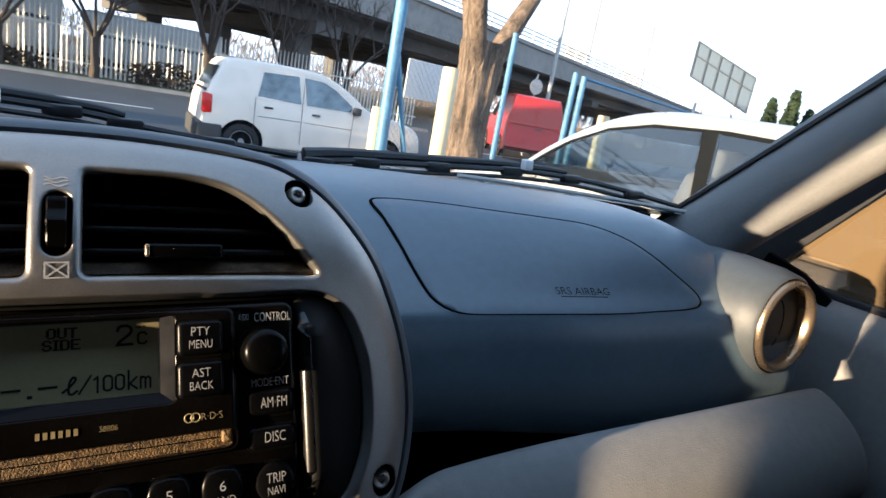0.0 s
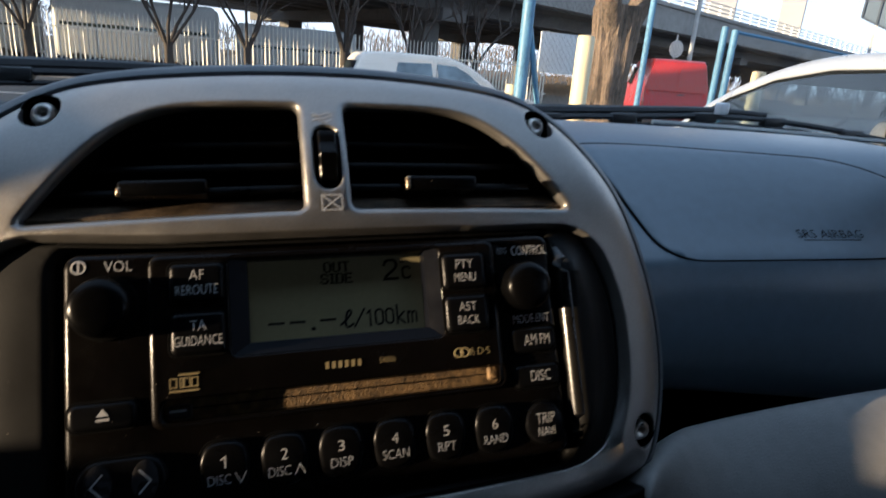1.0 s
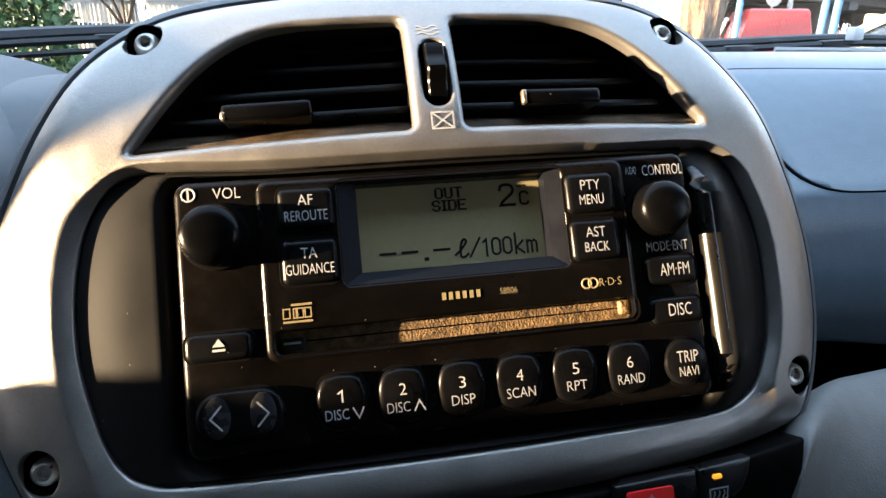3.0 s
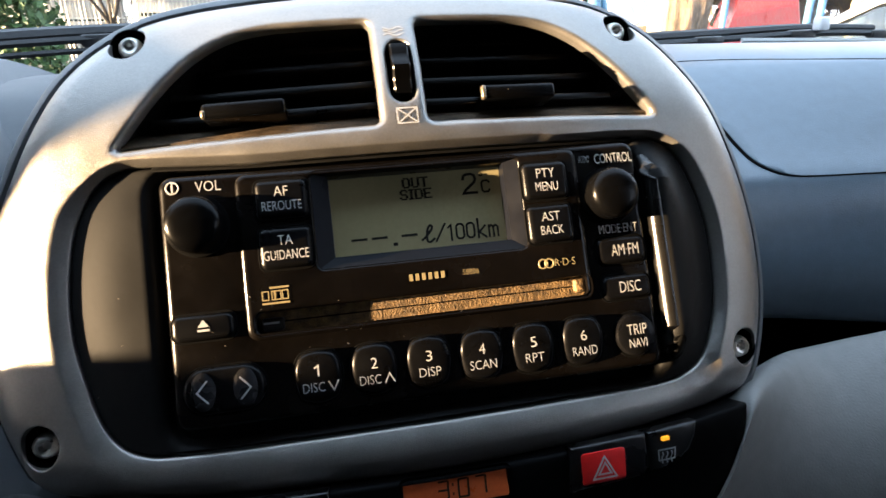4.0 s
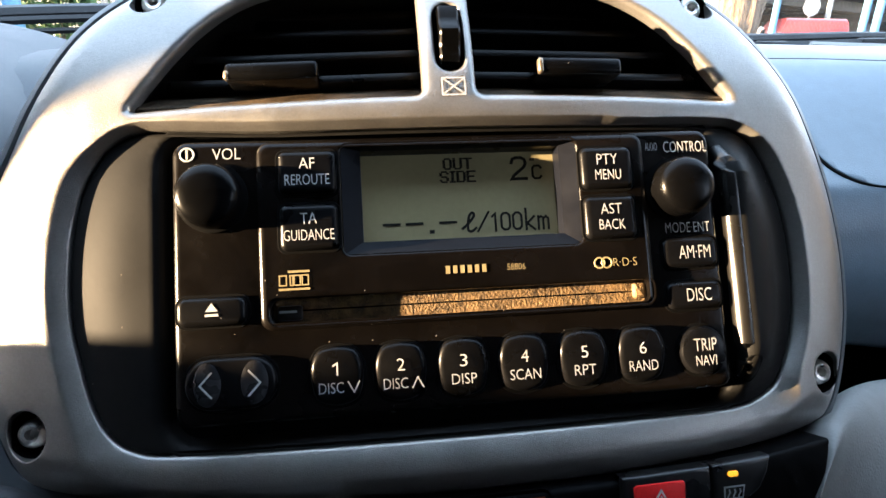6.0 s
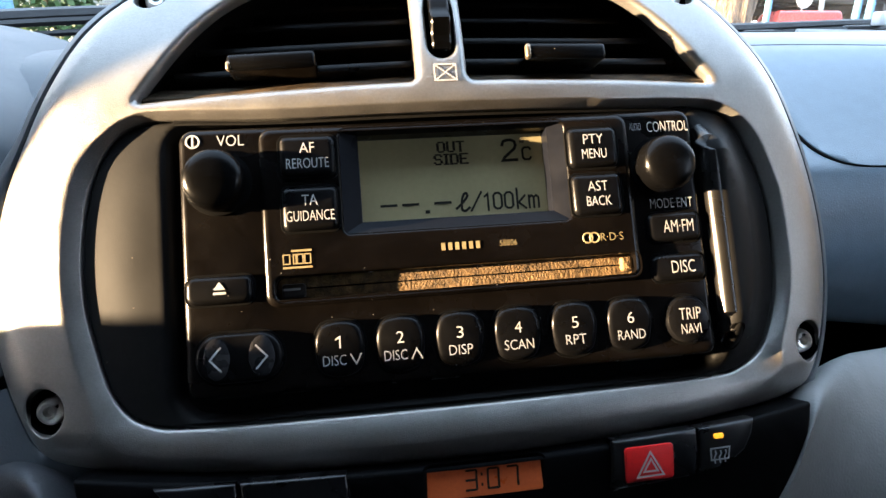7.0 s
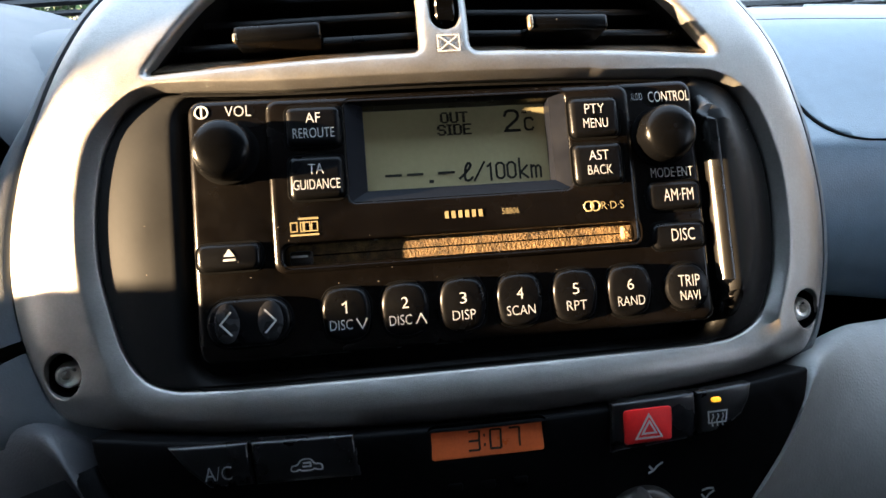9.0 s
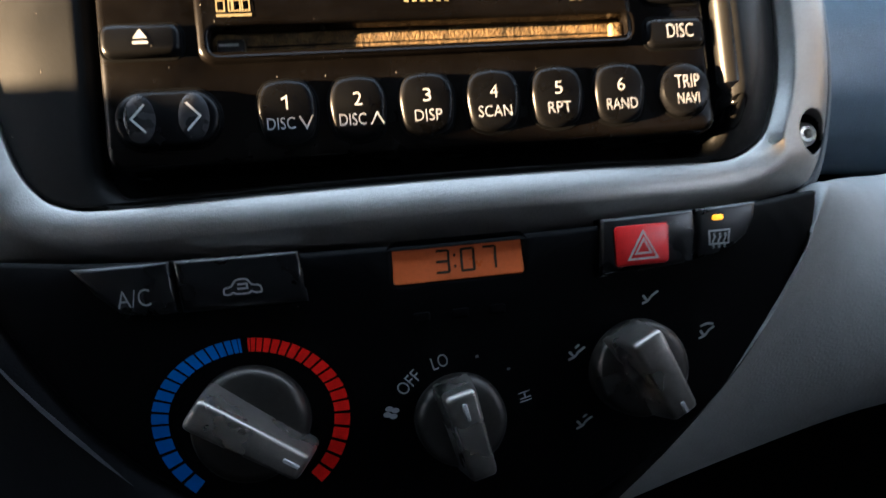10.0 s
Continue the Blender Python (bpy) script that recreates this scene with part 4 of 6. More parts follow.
    turn_knob(t, -18.8, -90.0, 0.0168, 126, 0.0208, 0.0128)
    turn_knob(t, 44.4, -97.5, 0.0140, 168, 0.0156, 0.0132, True)
    turn_knob(t, 105.0, -88.5, 0.0156, 154, 0.0154, 0.0146)
    pp = lambda w, x, z, wd, ht, tn: part("print", word(w, x, z, wd, ht, 0.0003, tn, cb), DIMPRINT, t)
    pp("OFF", 29.0, -84.4, 8.2, 4.2, 42)
    pp("LO", 39.2, -78.8, 5.2, 4.2, 15)
    pp("HI", 66.6, -94.0, 3.4, 4.0, -78)
    for x, z in ((51.2, -78.6), (61.4, -84.0)):
        part("print", strokes([[(x - 0.2, z), (x + 0.2, z)]], 0.8, 0.0003, bend=cb), DIMPRINT, t)
    fan = bmesh.new()
    for i in range(4):
        a = math.pi / 2 * i + 0.4
        lob = ell(0.0229 + 0.0014 * math.cos(a), -0.0935 + 0.0014 * math.sin(a), 0.0013, 0.0009, 12, 0)
        q = [fan.verts.new((x, -cb(x, z) - 0.0003, z)) for x, z in lob]
        fan.faces.new(q)
    part("print", fan, DIMPRINT, t)
    # airflow marks as plain curved strokes
    for x, z in ((110.6, -66.0), (132.6, -80.5), (84.6, -81.8), (87.2, -106.2), (121.6, -106.5)):
        ls = [spline([(x - 2.6, z - 1.8), (x - 0.6, z - 1.0), (x + 0.6, z + 0.4), (x + 2.6, z + 1.6)], 3, False), [(x - 2.4, z + 0.6), (x - 1.4, z - 0.6)]]
        if x > 120:
            ls.append(spline([(x - 2.2, z + 2.4), (x, z + 3.0), (x + 2.2, z + 2.6)], 3, False))
        elif x < 100:
            ls.append([(x - 0.2, z + 2.0), (x + 0.6, z + 2.6)])
        part("print", strokes(ls, 0.8, 0.0003, bend=cb), DIMPRINT, t)
    return t


centre_bezel()
air_vent(-1)
air_vent(1)
vent_wheel()
car_stereo()
heater_panel()

# ---- dashboard and cabin ----
def pad_point(x, s):
    """The passenger side of the dashboard: x across, s down its profile from the windscreen."""
    yb, zb = 0.33 - 0.27 * x * x, 0.100 - 0.05 * x * x
    yt = 0.24 - 0.17 * x
    end = max(0, x - 0.50)
    prof = [(yb + 0.06, zb - 0.03), (yb, zb), (yt, 0.089), (0.122, 0.037), (0.1055, 0.019), (0.097, -0.004), (0.092, -0.026), (0.0965, -0.048), (0.118, -0.068), (0.19, -0.082)]
    a = min(1, max(0, (x - 0.40) / 0.13))
    a = 0.017 * a * a * (3 - 2 * a)
    b = 22 * max(0, x - 0.585) ** 2
    drop = min(1, max(0, (x - 0.16) / 0.30))
    drop = 0.021 * drop * drop * (3 - 2 * drop)
    fall = min(1, max(0, (x - 0.46) / 0.19))
    fall = 0.047 * fall * fall * (3 - 2 * fall)
    w = min(1, max(0, (x - 0.20) / 0.22))
    w = 0.026 * w * w * (3 - 2 * w)
    prof = [(y - w * (0, 0, 0.5, 1, 1, 1, 1, 1, 1, 0.5)[i], z) for i, (y, z) in enumerate(prof)]
    prof = [(y + (b - a * (1 if i < 9 else 0.4) if i > 2 else end * 0.1 if i > 1 else 0), z - fall * (1, 1, 1, 0.45, 0.15, 0, 0, 0, 0, 0)[i] - drop * (0, 0, 0, 0, 0, 0.10, 0.4, 0.75, 1, 1)[i]) for i, (y, z) in enumerate(prof)]
    i = min(int(s), len(prof) - 2)
    t = s - i
    p = [Vector(prof[min(max(i + j, 0), len(prof) - 1)]) for j in (-1, 0, 1, 2)]
    q = 0.5 * (2 * p[1] + (p[2] - p[0]) * t + (2 * p[0] - 5 * p[1] + 4 * p[2] - p[3]) * t * t + (3 * p[1] - p[0] - 3 * p[2] + p[3]) * t ** 3)
    return Vector((x, q.x, q.y))


def on_pad(bm):
    """Lays a plate drawn in x and a tenth of s upon the dashboard."""
    for v in bm.verts:
        x, s, h = v.co.x, v.co.z * 10, -v.co.y
        p = pad_point(x, s)
        a, b = pad_point(x + 0.002, s) - p, pad_point(x, s + 0.02) - p
        nrm = a.cross(b).normalized()
        if nrm.y > 0:
            nrm = -nrm
        v.co = p + nrm * h
    bmesh.ops.recalc_face_normals(bm, faces=bm.faces)
    return bm


def loft_round(half_open, steps, below=False, flank=()):
    """A collar about an outline of the panel: steps of (outward, backward)."""
    rows = []
    for n, (o, b) in enumerate(steps):
        row = []
        lp = half_open
        k = len(lp)
        for i, (x, z) in enumerate(lp):
            p, n_ = Vector(lp[max(i - 1, 0)]), Vector(lp[min(i + 1, k - 1)])
            d = (n_ - p).normalized()
            nrm = Vector((d.y, -d.x))
            if nrm.dot(Vector((x - CX, z - (0.06 if not below else -0.05)))) < 0:
                nrm = -nrm
            bow = bezel_bow(x, z) if not below else climate_bow(x, z)
            w = min(1.3, max(0, (0.088 - z) / 0.075)) if flank and x < CX else 0
            o2, b2 = o + (flank[n] * w if flank else 0), b * (1 - 0.55 * min(1, w)) if flank and n < 7 else b
            row.append((x + nrm.x * o2, -bow + b2, z + nrm.y * o2))
        rows.append(row)
    return rows


def dashboard():
    t = thing("dashboard", CAR, "slate-grey vinyl dashboard with lighter grey lower half", "dashboard")
    rows = [[pad_point(x, s / 4) for s in range(0, 37)] for x in [0.10 + 0.0125 * i for i in range(44)]]
    part("top_pad", sheet(rows), PAD, t, "slate-grey grained dashboard pad", CAR, 60)
    lp = [(0.200, 2.02), (0.216, 1.96), (0.257, 1.96), (0.301, 2.0), (0.347, 2.04), (0.385, 2.09), (0.414, 2.23), (0.438, 2.44), (0.458, 2.68), (0.472, 2.90), (0.471, 3.10), (0.456, 3.27), (0.408, 3.38), (0.330, 3.41), (0.262, 3.44), (0.239, 3.36), (0.223, 3.08), (0.215, 2.79), (0.208, 2.44), (0.203, 2.21)]
    lp = fine(spline([(x, s / 10) for x, s in lp], 4), 0.01)
    part("airbag_seam", on_pad(solid([lp, inset(lp if area(lp) > 0 else lp[::-1], 0.0028)], -0.002, 0.0006, 0.0002, 1)), DARK, t, "thin dark seam round the airbag cover", CAR, 50)
    inner = inset(lp if area(lp) > 0 else lp[::-1], 0.0022)
    cover = part("airbag_cover", on_pad(solid([inner], -0.002, 0.0009, 0.0006, 2, grid=0.012)), PAD, t, "smooth slate-grey passenger airbag cover", CAR, 50)
    vs, fs = LETTERS["SRS AIRBAG"]
    bm = bmesh.new()
    ids = [bm.verts.new((0.352 + u * 0.050, -0.0012, (2.90 - v * 0.10) / 10)) for u, v in vs]
    for f in fs:
        bm.faces.new([ids[i] for i in f])
    part("lettering", on_pad(bm), PADDARK, cover, "embossed safety lettering", CAR)
    bar = solid([rrect(0.330, 0.374, 0.2975, 0.2988, 0.0003, 1)], 0.0008, 0.0013, 0.0002, 1)
    part("underline", on_pad(bar), PADDARK, cover, "", CAR)
    # soft collar round the bezel
    ring = [p for p in spline(OUTER, 4)]
    up = sorted([p for p in ring if p[1] > -0.030], key=lambda p: math.atan2(p[1] - 0.0, p[0] - CX))
    steps = ((-0.004, 0.0062), (0.0008, 0.0062), (0.0011, 0.0036), (0.0026, 0.0022), (0.0055, 0.0042), (0.0095, 0.0105), (0.015, 0.026), (0.022, 0.055), (0.028, 0.09), (0.032, 0.14), (0.032, 0.24))
    part("collar", sheet(loft_round(up, steps, flank=(0, 0, 0, 0.001, 0.006, 0.012, 0.016, 0.016, 0.014, 0.012, 0.012))), COLLAR, t, "vinyl collar round the centre bezel, darkened for its shade", None, 60)
    # lower half beside the heater panel
    low = [p for p in round_poly(LOW, 0.012)]
    left = sorted([p for p in low if p[0] < CX - 0.02 and p[1] < -0.0440], key=lambda p: -p[1])
    lsteps = ((-0.003, 0.012), (0.0008, 0.010), (0.0012, 0.004), (0.004, 0.0015), (0.010, 0.003), (0.022, 0.006), (0.045, 0.016), (0.075, 0.04), (0.10, 0.09))
    part("console_cheek", sheet(loft_round(left, lsteps, below=True)), PADDARK, t, "vinyl console cheek, darkened for its shade", None, 60)
    # lower roll: its crest sweeps in from the door and folds down along the heater panel
    crest = spline([(0.130, -0.014, -0.046), (0.137, -0.008, -0.037), (0.1455, -0.001, -0.0355), (0.16, 0.012, -0.0405), (0.18, 0.0275, -0.0455), (0.20, 0.039, -0.0495), (0.22, 0.043, -0.051), (0.25, 0.040, -0.0465), (0.30, 0.031, -0.0375), (0.40, 0.024, -0.0320), (0.50, 0.024, -0.0320), (0.59, 0.028, -0.0360), (0.625, 0.040, -0.050), (0.645, 0.044, -0.064), (0.652, 0.055, -0.090)], 6, False)
    rows = []
    for xc, yc, zc in crest:
        f = min(1, max(0, (xc - 0.125) / 0.11))
        f = f * f * (3 - 2 * f)
        q = 0.30 + 0.70 * f
        k = 1.55 - 0.55 * f
        prof = [(yc + 0.034, zc - 0.052), (yc + 0.012, zc - 0.010), (yc, zc), (yc - 0.022 * q, zc - 0.008), (yc - 0.044 * q, zc - 0.025 * k), (yc - 0.058 * q, zc - 0.050 * k), (yc - 0.058 * q, zc - 0.074 * k), (yc - 0.040 * q, zc - 0.094 * k), (yc - 0.004, zc - 0.106 * k), (yc + 0.04, zc - 0.112 * k), (yc + 0.10, zc - 0.114 * k)]
        rows.append([(xc - (0.5 * max(0, zc - z) + 2.5 * max(0, zc - z) ** 2) * (1 - f), y, z) for y, z in spline(prof, 4, False)])
    part("glovebox_roll", sheet(rows), GREY, t, "light grey grained lower dashboard roll", CAR, 60)
    part("knee_roll", sheet([[(-0.009 - x, y, z) for x, y, z in row] for row in rows]), KNEE, t, "grey grained knee roll below the instruments, darkened for its shade", CAR, 60)
    # black sheets put in for shade above the glovebox and in the footwell
    part("shadow_gap_back", box(0.10, 0.68, 0.186, 0.196, -0.20, -0.070), DARK, t, "black sheet for the shade above the glovebox", CAR)
    part("footwell_back", box(0.10, 0.66, 0.12, 0.14, -0.55, -0.14), DARK, t, "black sheet for the shade in the footwell", CAR)
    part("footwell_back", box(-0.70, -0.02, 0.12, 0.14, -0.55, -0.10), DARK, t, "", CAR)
    # round end vent
    m = CAR @ Matrix.Translation((0.547, 0.046, 0.022)) @ Matrix.Rotation(radians(1), 4, "Z") @ Matrix.Rotation(radians(-4), 4, "X") @ Matrix.Scale(0.95, 4)
    end = part("end_vent", lathe(0, 0, [(0.058, -0.16), (0.057, -0.06), (0.0535, -0.022), (0.0495, -0.006), (0.047, -0.003), (0.045, -0.006), (0.0445, -0.012)], 48), PADDIM, t, "vinyl-clad end vent pod in the pad's darkened tone", m, 60)
    part("chrome_ring", lathe(0, 0, [(0.0450, -0.012), (0.0450, -0.002), (0.0435, 0.0016), (0.0415, 0.0024), (0.0392, 0.0012), (0.0375, -0.004), (0.0365, -0.018), (0.0360, -0.019)], 56), SUNSILVER, end, "silver ring, the sun's warm tint in its colour", m, 60)
    part("vent_core", lathe(0, 0, [(0.0372, -0.035), (0.0368, -0.016), (0.030, -0.013), (0.018, -0.0145), (0.002, -0.0155)], 40), KNOB, end, "black swivel core", m)
    arc = [(0.012 + 0.020 * math.cos(q) - 0.020, 0.0128, 0.026 * math.sin(q)) for q in [-1.15 + 0.23 * i for i in range(11)]]
    part("blade", tube(arc, [0.0013] * 11, 6), DARK, end, "thin curved vane", m)
    # driver's side: vinyl darkened for its shade, pad cut short above black
    rows = [[(x, *pad_point(-x, s / 4).yz) for s in range(0, 11)] for x in [-0.012 - 0.03 * i for i in range(21)]]
    part("driver_pad", sheet(rows), PADDIM, t, "dashboard vinyl on the driver's side, darkened for its shade", CAR, 60)
    def hood_row(y, r, lift=0.0, sag=0.0):
        row = []
        for j in range(41):
            a = math.pi * (-0.30 + 1.60 * j / 40)
            c, s = math.cos(a), math.sin(a)
            row.append((-0.38 + 0.187 * r * math.copysign(abs(c) ** 0.85, c), y + sag * max(0, 1 - s), 0.040 + lift + 0.082 * r * math.copysign(abs(s) ** 0.85, s)))
        return row

    rows = [hood_row(0.31 - 0.02 * i, 1.02, -0.012 * i / 10, 0.006) for i in range(9)]
    rows += [hood_row(0.137, 1.015, -0.011, 0.008), hood_row(0.122, 1.005, -0.0112, 0.010), hood_row(0.110, 0.99, -0.0114, 0.012), hood_row(0.103, 0.965, -0.0116, 0.013)]
    part("instrument_hood", sheet(rows), PADDIM, t, "curved vinyl hood over the instruments, darkened for its shade", CAR, 60)
    # black inner sheet stands in for the shade under the hood
    rows = [hood_row(0.103, 0.955, -0.0116, 0.013), hood_row(0.112, 0.94, -0.0116, 0.013), hood_row(0.16, 0.90, -0.0116, 0.013), hood_row(0.165, 0.45, -0.0116), hood_row(0.165, 0.02, -0.0116)]
    part("instrument_recess", sheet(rows), DARK, t, "black sheet for the shade inside the instrument hood", CAR, 50)
    return t


def cabin():
    """Pillars, door and the plain shell that closes the cabin."""
    # passenger pillar: from the windscreen's foot up and back
    a0, a1 = Vector((0.615, 0.250, 0.085)), Vector((0.668, 0.030, 0.310))
    b0, b1 = Vector((0.660, 0.175, 0.045)), Vector((0.728, 0.030, 0.215))
    rows = []
    for i in range(14):
        t = -0.12 + 1.9 * i / 13
        a, b = a0.lerp(a1, t), b0.lerp(b1, t)
        out = (b - a).cross(a1 - a0).normalized()
        if out.x > 0:
            out = -out
        row = []
        for j in range(9):
            u = j / 8
            p = a.lerp(b, u) + out * (0.022 * math.sin(math.pi * u) + (0.0 if 0 < j < 8 else -0.02))
            row.append((p.x, p.y, p.z))
        rows.append(row)
    alone("pillar_passenger", sheet(rows, 0.006), TRIM, CAR, "grey cloth-finished windscreen pillar trim", "pillar", kind="structure", angle=60)
    rows = [[(p.x, p.y, p.z) for p in (a0.lerp(a1, t) + Vector((0.012, 0.014, -0.010)), a0.lerp(a1, t) + Vector((0.003, 0.006, -0.002)))] for t in (-0.15, 0.5, 1.8)]
    alone("windscreen_seal", sheet(rows, 0.004), RUBBER, CAR, "black rubber windscreen seal", "seal", kind="structure")
    # unseen pillar, put in to stop sky leaking past the windscreen
    rows = [[(-0.80, 0.46 - 0.60 * k, 0.02 + 0.46 * k), (-0.70, 0.30 - 0.52 * k, 0.06 + 0.47 * k), (-0.60, 0.262 - 0.52 * k, 0.085 + 0.47 * k)] for k in (0.0, 0.5, 1.0, 1.25)]
    alone("pillar_driver", sheet(rows, 0.01), TRIM, CAR, "grey windscreen pillar trim on the driver's side, unseen, closing a light gap", "pillar", kind="structure", angle=60)
    # windscreen
    rows = []
    for i in range(13):
        x = -0.66 + 1.32 * i / 12
        yb, zb = 0.345 - 0.27 * x * x, 0.095 - 0.05 * x * x
        rows.append([(x * (1 - 0.10 * k / 5), yb - 0.66 * k / 5, zb + 0.50 * k / 5) for k in range(6)])
    w = alone("windscreen", sheet(rows, 0.004), PANE, CAR, "clear raked windscreen glass", "windscreen", kind="structure", angle=60)
    w.visible_shadow = False
    rows = [[(x, 0.345 - 0.27 * x * x + d, 0.097 - 0.05 * x * x + z) for d, z in ((-0.006, 0.002), (0.04, -0.008), (0.13, -0.008), (0.16, -0.05))] for x in [-0.66 + 0.055 * i for i in range(25)]]
    alone("cowl", sheet(rows), COWL, CAR, "black plastic cowl below the windscreen", "cowl", kind="structure", angle=60)

    def wiper(line, nub):
        pts = spline(line, 5, False)
        n = len(pts)
        t = thing("wiper", CAR @ Matrix.Translation(line[0]), "black windscreen wiper resting on the cowl with a pale nozzle", "wiper", "wipers")
        part("blade", join(*[tube([(p[0], p[1] - 0.004, p[2] - 0.010 + dz) for p in pts], [r] * n, 6) for dz, r in ((0.0, 0.0028), (0.009, 0.0036))]), RUBBER, t, "rubber wiper blade", CAR)
        arm = [(p[0], p[1] + 0.010, p[2] + 0.004) for p in pts[: n * 3 // 4]]
        part("arm", tube(arm, [0.0085 - 0.005 * k / len(arm) for k in range(len(arm))], 8), RUBBER, t, "", CAR)
        for k in range(2, n - 1, max(2, n // 6)):
            p = pts[k]
            part("claw", box(p[0] - 0.016, p[0] + 0.016, p[1] - 0.008, p[1] + 0.003, p[2] - 0.008, p[2] + 0.003, 0.003, 2), RUBBER, t, "", CAR)
        part("nozzle", tf(box(-0.006, 0.006, -0.006, 0.006, 0, 0.013, 0.002, 2), Matrix.Translation(nub)), SIGNPALE, t, "pale washer nozzle", CAR)
        return t

    wiper([(0.20, 0.385, 0.090), (0.25, 0.388, 0.094), (0.36, 0.39, 0.096), (0.49, 0.385, 0.098), (0.60, 0.37, 0.091), (0.72, 0.33, 0.073)], (0.48, 0.375, 0.100))
    wiper([(-0.40, 0.375, 0.116), (-0.25, 0.395, 0.122), (-0.10, 0.41, 0.122), (0.0, 0.42, 0.115), (0.062, 0.42, 0.105), (0.20, 0.425, 0.090)], (-0.066, 0.400, 0.117))
    # pale rim of the glass showing above the pad
    rim = [(x, 0.338 - 0.27 * x * x, 0.1030 - 0.05 * x * x) for x in [0.34 + 0.02 * i for i in range(16)]]
    alone("glass_rim", tube(rim, [0.0026] * 16, 6), PRINT, CAR, "pale rim strip at the foot of the windscreen", "trim", kind="structure")
    # passenger door
    d = thing("passenger_door", CAR @ Matrix.Translation((0.74, -0.3, -0.5)), "grey passenger door lined in vinyl, window shut", "car door")
    rows = []
    for i in range(23):
        y = 0.22 - 0.055 * i
        rows.append([(0.735, y, 0.020), (0.722, y, 0.017), (0.712, y, 0.008), (0.706, y, -0.02), (0.702, y, -0.06), (0.690, y, -0.10), (0.684, y, -0.16), (0.694, y, -0.24), (0.72, y, -0.6)])
    part("door_lining", sheet(rows), GREY, d, "light grey vinyl door lining", CAR, 60)
    part("window_seal", box(0.728, 0.742, -1.05, 0.15, 0.015, 0.027, 0.003, 2), RUBBER, d, "black window seal", CAR)
    part("quarter_trim", sheet([[(0.722, 0.195, 0.010), (0.722, 0.180, 0.050)], [(0.722, 0.135, 0.010), (0.724, 0.135, 0.038)], [(0.722, 0.100, 0.010), (0.724, 0.100, 0.018)]], 0.008), DARK, d, "black triangular mirror mount trim", CAR)
    hd = part("handle_recess", tf(solid([rrect(-0.045, 0.045, -0.032, 0.032, 0.014), rrect(-0.036, 0.036, -0.023, 0.023, 0.010)], 0, 0.006, 0.002, 2), Matrix.Translation((0.704, -0.075, -0.045)) @ Matrix.Rotation(radians(-90), 4, "Z")), GREY, d, "oval handle surround", CAR)
    part("handle", tf(solid([rrect(-0.034, 0.034, -0.021, 0.021, 0.009)], -0.004, 0.001, 0.001, 2), Matrix.Translation((0.704, -0.075, -0.045)) @ Matrix.Rotation(radians(-90), 4, "Z")), DARK, hd, "dark inner door pull", CAR)
    pane = part("window_pane", tf(solid([[(0.185, 0.026), (0.09, 0.140), (0.0, 0.240), (-0.10, 0.36), (-0.26, 0.42), (-0.26, 0.022)]], 0, 0.004, 0.0004, 1), Matrix.Translation((0.734, 0, 0)) @ Matrix.Rotation(radians(90), 4, "Z")), DUSTY, d, "side window glass", CAR)
    pane.visible_shadow = False
    mr = thing("side_mirror", CAR @ Matrix.Translation((0.80, 0.10, 0.06)), "dark outside mirror beyond the door window", "side mirror")
    part("housing", box(0.775, 0.96, 0.02, 0.128, 0.006, 0.082, 0.03, 4), COWL, mr, "", CAR)
    part("stalk", box(0.735, 0.79, 0.06, 0.11, 0.0, 0.035, 0.01, 2), COWL, mr, "", CAR)
    # shell: unseen dark walls; driver-side opening cut to shape the sun's patches
    window = [(-0.035, 0.056), (-0.027, 0.078), (-0.02, 0.1), (-0.024, 0.135), (-0.025, 0.155), (-0.028, 0.175), (0.008, 0.192), (-0.025, 0.238), (-0.062, 0.284), (-0.102, 0.332), (-0.142, 0.38), (-0.177, 0.38), (-0.137, 0.3), (-0.116, 0.2), (-0.126, 0.15), (-0.118, 0.12), (-0.116, 0.098), (-0.13, 0.082), (-0.142, 0.077), (-0.151, 0.072), (-0.16, 0.06), (-0.166, 0.049), (-0.171, 0.036), (-0.137, 0.036), (-0.126, 0.047), (-0.115, 0.058), (-0.089, 0.07), (-0.07, 0.073), (-0.054, 0.068)]
    wall = solid([[(-1.2, -0.75), (0.45, -0.75), (0.45, 0.62), (-1.2, 0.62)], window], 0, 0.006, 0.001, 1)
    alone("cabin_wall_driver", tf(wall, Matrix.Translation((-0.78, 0, 0)) @ Matrix.Rotation(radians(90), 4, "Z")), CABINDARK, CAR, "unseen dark cabin side, its opening cut to shape the sun patches", "cabin wall", kind="structure")
    # the rearward opening is unseen, added to let more sky onto the pad
    wall = solid([[(-1.2, -0.75), (0.45, -0.75), (0.45, -0.02), (0.245, 0.02), (0.120, 0.165), (-0.085, 0.432), (-0.20, 0.52), (-0.30, 0.60), (-1.2, 0.60)], [(0.195, 0.02), (0.09, 0.150), (-0.10, 0.40), (-0.26, 0.43), (-0.26, 0.02)], [(-0.32, 0.16), (-0.32, 0.43), (-0.64, 0.43), (-0.64, 0.16)]], 0, 0.03, 0.004, 2)
    alone("cabin_wall_passenger", tf(wall, Matrix.Translation((0.745, 0, 0)) @ Matrix.Rotation(radians(90), 4, "Z")), CABINDARK, CAR, "plain dark cabin side round the door window, a second opening added for light", "cabin wall", kind="structure")
